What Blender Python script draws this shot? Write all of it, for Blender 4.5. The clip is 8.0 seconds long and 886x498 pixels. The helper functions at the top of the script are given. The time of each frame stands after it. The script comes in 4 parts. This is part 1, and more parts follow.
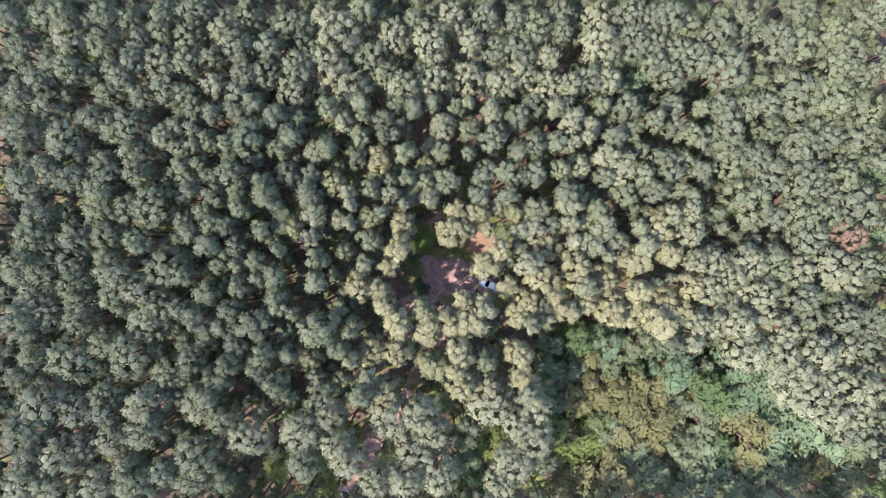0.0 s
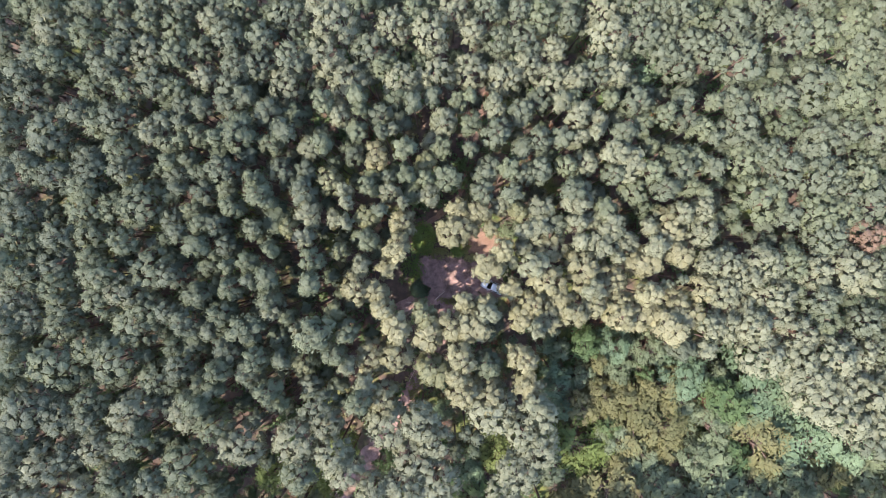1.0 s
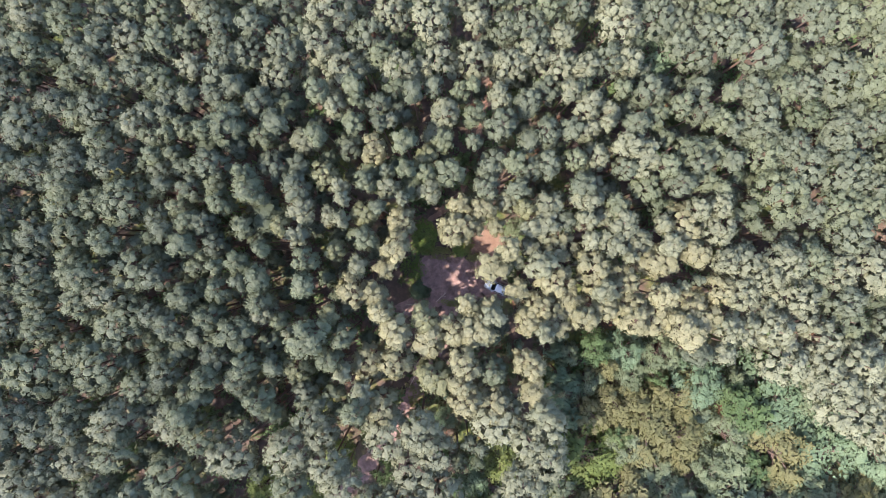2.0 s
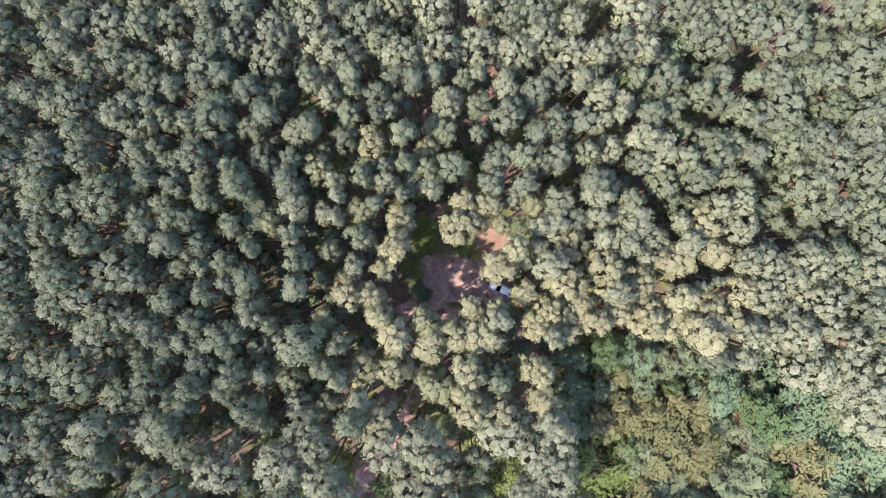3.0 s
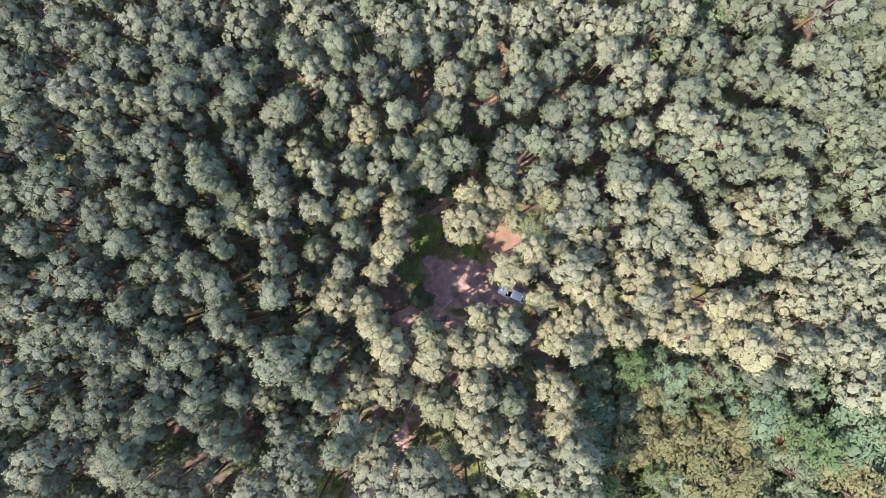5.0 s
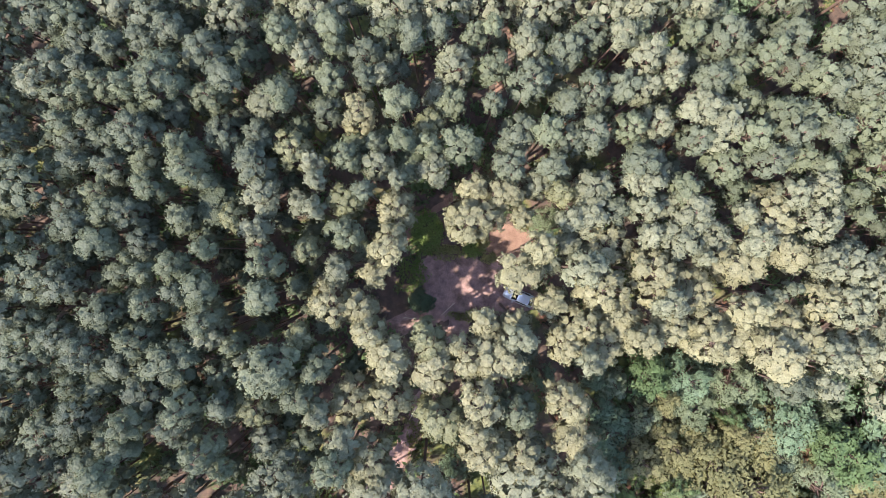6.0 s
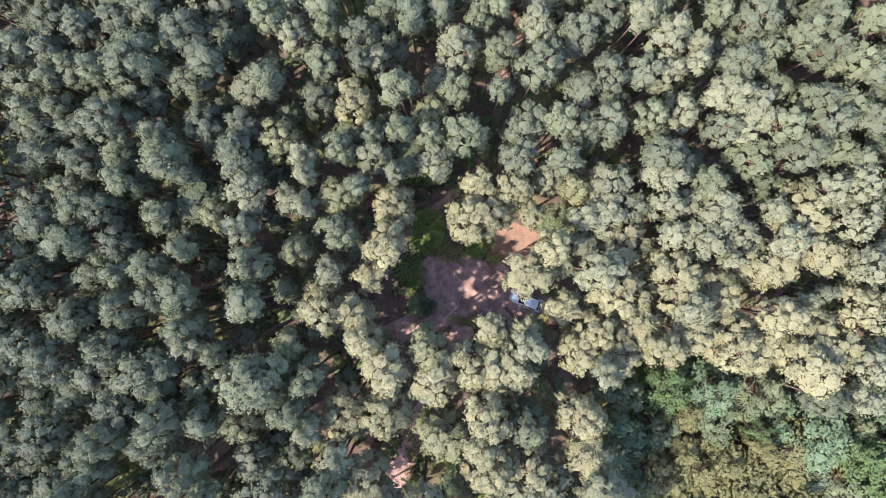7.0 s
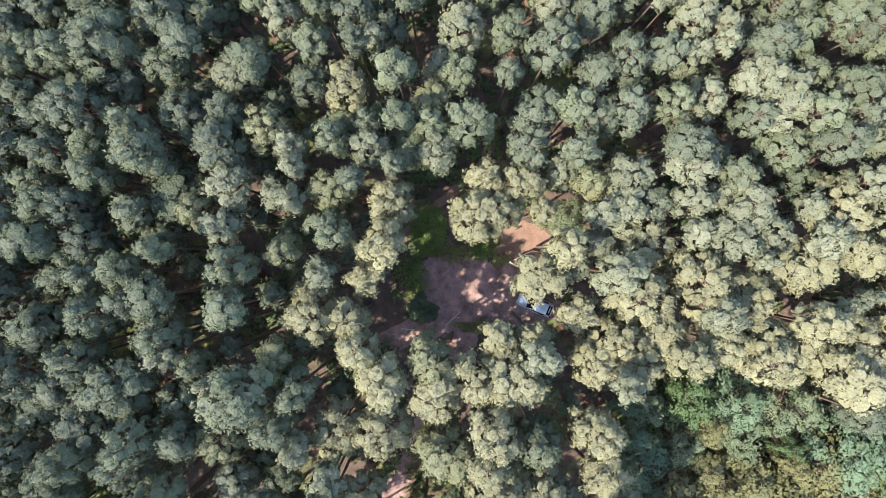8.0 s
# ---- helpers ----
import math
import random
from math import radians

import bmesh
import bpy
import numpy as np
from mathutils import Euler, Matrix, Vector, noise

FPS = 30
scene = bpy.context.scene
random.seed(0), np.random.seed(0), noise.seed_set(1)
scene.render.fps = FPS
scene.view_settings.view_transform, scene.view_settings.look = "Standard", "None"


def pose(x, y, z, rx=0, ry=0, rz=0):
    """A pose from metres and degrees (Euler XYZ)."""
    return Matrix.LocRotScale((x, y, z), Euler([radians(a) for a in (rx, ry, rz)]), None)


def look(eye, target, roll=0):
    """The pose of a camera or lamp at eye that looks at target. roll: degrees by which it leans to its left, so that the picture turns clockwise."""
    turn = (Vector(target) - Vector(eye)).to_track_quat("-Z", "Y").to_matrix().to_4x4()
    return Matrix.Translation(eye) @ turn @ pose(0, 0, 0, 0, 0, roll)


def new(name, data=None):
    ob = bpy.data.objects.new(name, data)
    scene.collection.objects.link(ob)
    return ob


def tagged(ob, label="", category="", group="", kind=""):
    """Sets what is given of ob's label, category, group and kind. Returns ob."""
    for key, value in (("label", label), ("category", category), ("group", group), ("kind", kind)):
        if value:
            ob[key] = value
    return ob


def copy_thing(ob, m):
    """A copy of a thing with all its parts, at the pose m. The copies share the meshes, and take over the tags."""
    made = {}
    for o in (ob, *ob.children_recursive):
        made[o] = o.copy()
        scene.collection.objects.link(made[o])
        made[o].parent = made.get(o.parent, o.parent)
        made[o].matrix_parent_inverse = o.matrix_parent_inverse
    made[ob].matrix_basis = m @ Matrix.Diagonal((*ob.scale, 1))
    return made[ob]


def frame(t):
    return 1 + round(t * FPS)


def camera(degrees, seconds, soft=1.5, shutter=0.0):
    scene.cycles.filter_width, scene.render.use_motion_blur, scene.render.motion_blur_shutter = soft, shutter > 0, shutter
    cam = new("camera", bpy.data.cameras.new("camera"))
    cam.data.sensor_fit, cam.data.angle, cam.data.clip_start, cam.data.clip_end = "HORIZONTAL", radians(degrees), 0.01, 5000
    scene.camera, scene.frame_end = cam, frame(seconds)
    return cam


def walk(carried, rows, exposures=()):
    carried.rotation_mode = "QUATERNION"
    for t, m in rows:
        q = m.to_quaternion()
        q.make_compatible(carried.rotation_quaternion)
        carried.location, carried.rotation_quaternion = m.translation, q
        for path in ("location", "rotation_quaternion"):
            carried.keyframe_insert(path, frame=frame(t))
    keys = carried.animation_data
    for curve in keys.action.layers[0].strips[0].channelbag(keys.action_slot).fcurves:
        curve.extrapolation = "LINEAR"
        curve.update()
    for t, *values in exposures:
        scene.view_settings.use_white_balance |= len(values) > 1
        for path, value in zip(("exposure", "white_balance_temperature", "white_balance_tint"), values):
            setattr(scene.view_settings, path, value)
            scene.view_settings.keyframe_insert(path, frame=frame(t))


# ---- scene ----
# A pine forest seen from a camera that sinks straight down towards a small clearing with a parked car.
cam = camera(72.0, 8.0, 0.7)
METRES, EYE, TILT, LEAN, TURN = 44.0, 116.2, -90.0, 0.0, 0.0
ROWS = [
    (0.0, 0.0000, 0.0000, 0.0000, -0.000, 0.000, 0.00),
    (0.5, -0.0001, 0.0426, -0.0010, 0.017, 0.069, -0.01),
    (1.0, -0.0007, 0.1032, -0.0014, 0.026, 0.077, -0.02),
    (1.5, -0.0027, 0.1662, -0.0023, 0.034, 0.060, -0.00),
    (3.0, -0.0124, 0.3569, -0.0027, 0.086, -0.043, 0.08),
    (3.5, -0.0142, 0.4204, -0.0028, 0.112, -0.051, 0.10),
    (4.0, -0.0160, 0.4842, -0.0031, 0.154, -0.051, 0.11),
    (4.5, -0.0178, 0.5480, -0.0016, 0.180, -0.112, 0.12),
    (6.0, -0.0227, 0.7400, -0.0021, 0.266, -0.112, 0.11),
    (6.5, -0.0247, 0.8046, -0.0016, 0.292, -0.120, 0.11),
    (7.0, -0.0265, 0.8693, -0.0016, 0.335, -0.120, 0.10),
    (7.5, -0.0285, 0.9342, -0.0020, 0.369, -0.103, 0.11),
    (8.0, -0.0300, 0.9992, -0.0016, 0.429, -0.120, 0.12),
]
walk(cam, [(t, pose(0, 0, EYE, TILT, LEAN, TURN) @ pose(METRES * x, METRES * y, METRES * z, 90 + pitch, roll, yaw)) for t, x, y, z, yaw, pitch, roll in ROWS],
     [(0.0, 2.45, 6500, 14), (3.0, 2.48, 6500, 17), (6.0, 2.52, 6500, 16), (7.5, 2.52, 6500, 13), (8.0, 2.51, 6500, 10)])

# ---- light ----
SUN_HEIGHT, SUN_FROM = 49.0, (-0.857, -0.515)
world = bpy.data.worlds.new("sky")
scene.world = world
world.use_nodes = True
sky = world.node_tree.nodes.new("ShaderNodeTexSky")
sky.sky_type, sky.sun_disc = "NISHITA", False
sky.dust_density, sky.ozone_density = 1.0, 0.9
sky.sun_elevation, sky.sun_rotation = radians(SUN_HEIGHT), math.atan2(SUN_FROM[0], SUN_FROM[1])
background = world.node_tree.nodes["Background"]
background.inputs["Strength"].default_value = 0.15
world.node_tree.links.new(sky.outputs["Color"], background.inputs["Color"])
sun = new("sun", bpy.data.lights.new("sun", "SUN"))
sun.data.energy, sun.data.angle, sun.data.color = 2.55, radians(0.6), (1.0, 0.925, 0.79)
flat = math.cos(radians(SUN_HEIGHT)) / math.hypot(*SUN_FROM)
sun.matrix_basis = look((SUN_FROM[0] * flat * 200, SUN_FROM[1] * flat * 200, 200 * math.sin(radians(SUN_HEIGHT))), (0, 0, 0))


# ---- materials ----
class Nodes:
    """A node material in the making."""

    def __init__(self, name, rough=0.8, metal=0.0):
        self.mat = bpy.data.materials.new(name)
        self.mat.use_nodes = True
        self.tree = self.mat.node_tree
        self.bsdf = self.tree.nodes["Principled BSDF"]
        self.bsdf.inputs["Roughness"].default_value = rough
        self.bsdf.inputs["Metallic"].default_value = metal

    def node(self, kind, **values):
        n = self.tree.nodes.new(kind)
        for key, value in values.items():
            n.inputs[key.replace("_", " ")].default_value = value
        return n

    def link(self, a, b):
        self.tree.links.new(a, b)

    def place(self):
        return self.tree.nodes.new("ShaderNodeNewGeometry").outputs["Position"]

    def local(self):
        return self.tree.nodes.new("ShaderNodeTexCoord").outputs["Object"]

    def noise(self, at, scale, detail=4.0, rough=0.6):
        n = self.node("ShaderNodeTexNoise", Scale=scale, Detail=detail, Roughness=rough)
        self.link(at, n.inputs["Vector"])
        return n.outputs["Fac"]

    def ramp(self, fac, *stops):
        n = self.tree.nodes.new("ShaderNodeValToRGB")
        e = n.color_ramp.elements
        while len(e) < len(stops):
            e.new(0.5)
        for item, (p, c) in zip(e, stops):
            item.position, item.color = p, (*c, 1)
        self.link(fac, n.inputs["Fac"])
        return n.outputs["Color"]

    def mix(self, fac, a, b, how="MIX"):
        n = self.tree.nodes.new("ShaderNodeMixRGB")
        n.blend_type = how
        for s, v in ((0, fac), (1, a), (2, b)):
            if hasattr(v, "links"):
                self.link(v, n.inputs[s])
            else:
                n.inputs[s].default_value = v if s == 0 else (*v, 1)
        return n.outputs["Color"]

    def colour(self, out):
        self.link(out, self.bsdf.inputs["Base Color"])
        return self

    def bump(self, fac, strength, distance):
        n = self.node("ShaderNodeBump", Strength=strength, Distance=distance)
        self.link(fac, n.inputs["Height"])
        self.link(n.outputs["Normal"], self.bsdf.inputs["Normal"])
        return self

    def thin(self, colour, share):
        """Leaves let part of the light through."""
        t = self.node("ShaderNodeBsdfTranslucent")
        self.link(colour, t.inputs["Color"])
        m = self.node("ShaderNodeMixShader", Fac=share)
        self.link(self.bsdf.outputs["BSDF"], m.inputs[1])
        self.link(t.outputs["BSDF"], m.inputs[2])
        self.link(m.outputs["Shader"], self.tree.nodes["Material Output"].inputs["Surface"])
        return self


def foliage(name, dark, mid, light, share=0.36, rough=0.6):
    n = Nodes(name, rough)
    ob = n.tree.nodes.new("ShaderNodeObjectInfo").outputs["Random"]
    isl = n.tree.nodes.new("ShaderNodeNewGeometry").outputs["Random Per Island"]
    at = n.place()
    tree_tint = n.ramp(n.noise(at, 0.27, 1.5), (0.36, dark), (0.5, mid), (0.64, light))
    own = n.ramp(ob, (0.0, dark), (0.5, mid), (1.0, light))
    c = n.mix(0.5, tree_tint, own)
    grain = n.ramp(isl, (0.0, (0.9, 0.91, 0.89)), (0.6, (1.0, 1.0, 1.0)), (1.0, (1.08, 1.07, 1.06)))
    c = n.mix(1.0, c, grain, "MULTIPLY")
    fine = n.noise(at, 6.0, 3.0, 0.7)
    c = n.mix(1.0, c, n.ramp(fine, (0.32, (0.87, 0.87, 0.86)), (0.52, (1.0, 1.0, 1.0)), (0.7, (1.1, 1.09, 1.08))), "MULTIPLY")
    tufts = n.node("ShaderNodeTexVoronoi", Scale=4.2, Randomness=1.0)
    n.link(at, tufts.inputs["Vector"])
    # Creases between tufts are darkened in the colour, as shade there would.
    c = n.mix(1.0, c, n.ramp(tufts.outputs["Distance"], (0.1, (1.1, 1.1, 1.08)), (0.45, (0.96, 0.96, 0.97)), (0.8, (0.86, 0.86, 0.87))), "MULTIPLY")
    height = n.mix(0.35, n.ramp(tufts.outputs["Distance"], (0.0, (1, 1, 1)), (0.8, (0, 0, 0))), fine)
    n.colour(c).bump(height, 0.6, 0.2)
    n.bsdf.inputs["Specular IOR Level"].default_value = 0.25
    n.bsdf.inputs["Diffuse Roughness"].default_value = 1.0
    return n.thin(c, share).mat


# PINE, PINE_YELLOW and PINE_BLUE are lowered: the dimmer outer view put into colour.
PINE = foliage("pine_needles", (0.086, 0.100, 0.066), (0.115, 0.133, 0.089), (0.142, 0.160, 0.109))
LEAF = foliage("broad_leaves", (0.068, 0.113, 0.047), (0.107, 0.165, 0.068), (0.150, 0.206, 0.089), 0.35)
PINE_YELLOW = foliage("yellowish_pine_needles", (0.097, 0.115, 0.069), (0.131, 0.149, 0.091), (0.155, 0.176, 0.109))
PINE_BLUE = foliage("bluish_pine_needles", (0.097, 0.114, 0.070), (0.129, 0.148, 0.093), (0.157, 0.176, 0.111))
# Pale crowns, raised further so the colour carries the brighter light round the clearing.
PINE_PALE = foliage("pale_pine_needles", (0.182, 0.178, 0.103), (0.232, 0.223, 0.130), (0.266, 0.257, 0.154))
# Deep green, darkened: the shade on overtopped and western crowns put into the colour.
PINE_SHADED = foliage("shaded_pine_needles", (0.072, 0.090, 0.053), (0.099, 0.119, 0.072), (0.123, 0.144, 0.088))
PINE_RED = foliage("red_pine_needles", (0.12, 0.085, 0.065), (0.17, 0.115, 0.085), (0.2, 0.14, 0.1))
# Brighter than PINE because its trees catch the sun: light put into the colour.
PINE_SUNLIT = foliage("sunlit_pine_needles", (0.138, 0.147, 0.096), (0.180, 0.192, 0.125), (0.216, 0.225, 0.149))
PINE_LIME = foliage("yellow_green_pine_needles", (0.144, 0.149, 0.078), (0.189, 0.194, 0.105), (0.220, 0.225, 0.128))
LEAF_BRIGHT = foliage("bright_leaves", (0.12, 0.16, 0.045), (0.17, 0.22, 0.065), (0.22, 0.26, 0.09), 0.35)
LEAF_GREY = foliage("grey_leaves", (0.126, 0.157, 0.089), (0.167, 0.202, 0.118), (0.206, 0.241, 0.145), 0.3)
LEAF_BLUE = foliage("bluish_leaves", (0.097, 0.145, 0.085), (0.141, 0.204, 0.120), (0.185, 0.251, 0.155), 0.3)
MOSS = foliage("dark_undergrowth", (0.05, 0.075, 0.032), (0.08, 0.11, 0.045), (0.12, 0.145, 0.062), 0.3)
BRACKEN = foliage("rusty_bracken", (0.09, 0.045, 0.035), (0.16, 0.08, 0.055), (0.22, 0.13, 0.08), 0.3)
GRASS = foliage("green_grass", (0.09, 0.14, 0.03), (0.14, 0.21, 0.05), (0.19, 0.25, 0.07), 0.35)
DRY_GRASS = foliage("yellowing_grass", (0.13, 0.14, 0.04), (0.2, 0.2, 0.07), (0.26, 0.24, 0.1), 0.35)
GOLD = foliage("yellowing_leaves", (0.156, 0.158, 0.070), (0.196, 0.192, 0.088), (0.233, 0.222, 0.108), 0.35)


def bark(name, low, high):
    n = Nodes(name, 0.9)
    at = n.local()
    f = n.noise(at, 6.0, 6.0)
    c = n.ramp(f, (0.3, low), (0.7, high))
    return n.colour(c).bump(f, 0.6, 0.02).mat


BARK = bark("pine_bark", (0.06, 0.042, 0.035), (0.14, 0.088, 0.068))




def earth():
    n = Nodes("forest_floor", 0.95)
    at = n.place()
    big, small, grit = n.noise(at, 0.12, 4.0), n.noise(at, 0.9, 6.0), n.noise(at, 9.0, 4.0)
    c = n.ramp(small, (0.3, (0.04, 0.03, 0.024)), (0.5, (0.08, 0.053, 0.041)), (0.7, (0.125, 0.08, 0.06)))
    moss = n.ramp(small, (0.35, (0.04, 0.055, 0.015)), (0.65, (0.13, 0.14, 0.04)))
    c = n.mix(n.ramp(big, (0.5, (0, 0, 0)), (0.62, (1, 1, 1))), c, moss)
    c = n.mix(0.5, c, n.ramp(grit, (0.3, (0.5, 0.5, 0.5)), (0.7, (1.3, 1.3, 1.3))), "MULTIPLY")
    return n.colour(c).bump(grit, 0.7, 0.05).mat


def dirt(name, low, high, litter):
    n = Nodes(name, 0.95)
    at = n.place()
    big, small, grit = n.noise(at, 0.28, 5.0, 0.65), n.noise(at, 0.9, 6.0, 0.65), n.noise(at, 7.0, 5.0, 0.7)
    c = n.ramp(small, (0.32, low), (0.68, high))
    fallen = n.ramp(grit, (0.35, (0.045, 0.03, 0.024)), (0.55, (0.12, 0.075, 0.05)), (0.7, (0.1, 0.1, 0.04)))
    c = n.mix(n.ramp(big, (litter, (0, 0, 0)), (litter + 0.13, (0.85, 0.85, 0.85))), c, fallen)
    c = n.mix(0.6, c, n.ramp(grit, (0.3, (0.5, 0.5, 0.5)), (0.7, (1.35, 1.35, 1.35))), "MULTIPLY")
    return n.colour(c).bump(grit, 0.6, 0.04).mat


EARTH = earth()
DIRT = dirt("track_dirt", (0.142, 0.092, 0.084), (0.345, 0.215, 0.19), 0.5)
SAND = dirt("red_sand", (0.15, 0.088, 0.062), (0.225, 0.138, 0.102), 0.53)


# ---- building blocks ----
def part(name, bm, material, parent, label=""):
    me = bpy.data.meshes.new(name)
    bm.to_mesh(me)
    bm.free()
    me.materials.append(material)
    ob = new(name, me)
    ob.parent = parent
    return tagged(ob, label)


def mesh_of(name, verts, faces, material, smooth=False):
    me = bpy.data.meshes.new(name)
    me.from_pydata(verts.tolist() if hasattr(verts, "tolist") else verts, [], faces.tolist() if hasattr(faces, "tolist") else faces)
    me.materials.append(material)
    if smooth:
        me.shade_smooth()
    return me


def tube(path, radii, sides=7):
    """A tapering tube along a path: verts and faces."""
    path = np.asarray(path, float)
    verts, faces = [], []
    for i, (p, r) in enumerate(zip(path, radii)):
        way = Vector(path[min(i + 1, len(path) - 1)] - path[max(i - 1, 0)])
        turn = way.to_track_quat("Z", "Y")
        for k in range(sides):
            a = 2 * math.pi * k / sides
            verts.append(Vector(p) + turn @ Vector((r * math.cos(a), r * math.sin(a), 0)))
    for i in range(len(path) - 1):
        for k in range(sides):
            a, b = i * sides + k, i * sides + (k + 1) % sides
            faces.append((a, b, b + sides, a + sides))
    faces.append(tuple(range(len(path) * sides - sides, len(path) * sides)))
    return verts, faces


def join(pieces):
    verts, faces = [], []
    for v, f in pieces:
        n = len(verts)
        verts += list(v)
        faces += [tuple(i + n for i in g) for g in f]
    return [tuple(v) for v in verts], faces


def unit(a):
    return a / np.maximum(np.linalg.norm(a, axis=1), 1e-6)[:, None]


def ball(fine):
    """Points and triangles of a round lump."""
    bm = bmesh.new()
    bmesh.ops.create_icosphere(bm, subdivisions=fine, radius=1)
    v, f = np.array([p.co for p in bm.verts]), np.array([[p.index for p in q.verts] for q in bm.faces])
    bm.free()
    return v, f


BALLS = {1: ball(1), 2: ball(2)}


def sprays(centres, radii, outward, rng, each, length=0.44, width=0.22, lift=0.35, cores=(), fine=2, shells=()):
    """Needle or leaf sprays that cover round tufts like shingles, round denser cores. Returns verts, triangles and the normals of the verts."""
    c = np.repeat(centres, each, axis=0)
    o = np.repeat(outward, each, axis=0)
    r = np.repeat(radii, each)[:, None]
    d = rng.normal(size=c.shape) + o * 0.6
    d[:, 2] += lift
    d = unit(d)
    t = unit(np.cross(d, rng.normal(size=c.shape)))
    way = unit(d * rng.uniform(0.1, 1.2, (len(c), 1)) + t)
    side = unit(np.cross(way, d) + rng.normal(0, 0.25, c.shape))
    p = c + d * r * rng.uniform(0.5, 0.9, (len(c), 1))
    reach = length * r * rng.uniform(0.7, 1.3, (len(c), 1))
    w = width * r * rng.uniform(0.7, 1.3, (len(c), 1))
    v = np.stack([p - way * reach * 0.4 + side * w, p + way * reach, p - way * reach * 0.4 - side * w], axis=1)
    n = unit(d * 0.75 + o * 0.5)
    own = unit(np.cross(v[:, 1] - v[:, 0], v[:, 2] - v[:, 0]))
    turned = np.einsum("ij,ij->i", own, n) < 0
    v[turned], own[turned] = v[turned][:, ::-1], -own[turned]
    n = unit(own * 0.2 + d * 0.3 + o * 0.8 + (0, 0, 0.12))
    vs, fs, ns = [v.reshape(-1, 3)], [np.arange(len(v) * 3).reshape(-1, 3)], [np.repeat(n, 3, axis=0)]
    total = len(v) * 3
    for i, (centre, size, out) in enumerate(shells):  # the bumpy outer skin of each bough, open where it meets the others
        bv, bf = BALLS[fine]
        q = centre + bv * size * rng.uniform(0.78, 1.14, (len(bv), 1)) * np.array([1, 1, 0.85])
        mid = q[bf].mean(axis=1)
        keep = (mid - centre) @ out > -0.35 * size
        for j, (other, reach, _) in enumerate(shells):
            if j != i:
                keep &= np.linalg.norm(mid - other, axis=1) > 0.74 * reach
        vs.append(q), fs.append(bf[keep] + total), ns.append(unit(bv * 0.55 + np.asarray(out) * 0.65 + (0, 0, 0.1)))
        total += len(bv)
    for centre, size, out in cores:
        if np.size(size) > 1:  # the twiggy heart of a crown: large inner sprays round an ellipsoid
            k = 110 if each > 12 else 64
            d = unit(rng.normal(size=(k, 3)) + (0, 0, 0.5))
            t = unit(np.cross(d, rng.normal(size=(k, 3))))
            b = np.cross(d, t)
            p = centre + d * size * rng.uniform(0.8, 1.05, (k, 1))
            q = np.stack([p - t * 0.34 + d * 0.08, p + t * 0.28 + b * 0.32, p + t * 0.24 - b * 0.3 - d * 0.05], axis=1)
            back = np.einsum("ij,ij->i", np.cross(q[:, 1] - q[:, 0], q[:, 2] - q[:, 0]), d) < 0
            q[back] = q[back][:, ::-1]
            vs.append(q.reshape(-1, 3)), fs.append(np.arange(3 * k).reshape(-1, 3) + total), ns.append(np.repeat(unit(d + (0, 0, 0.4)), 3, axis=0))
            total += 3 * k
            continue
        bv, bf = BALLS[fine]
        q = bv * rng.uniform(0.55, 1.25, (len(bv), 1))
        vs.append(centre + q * size * np.array([1, 1, 0.8])), fs.append(bf + total), ns.append(unit(bv * 0.7 + np.asarray(out) * 0.5))
        total += len(bv)
    return np.concatenate(vs), np.concatenate(fs), np.concatenate(ns)


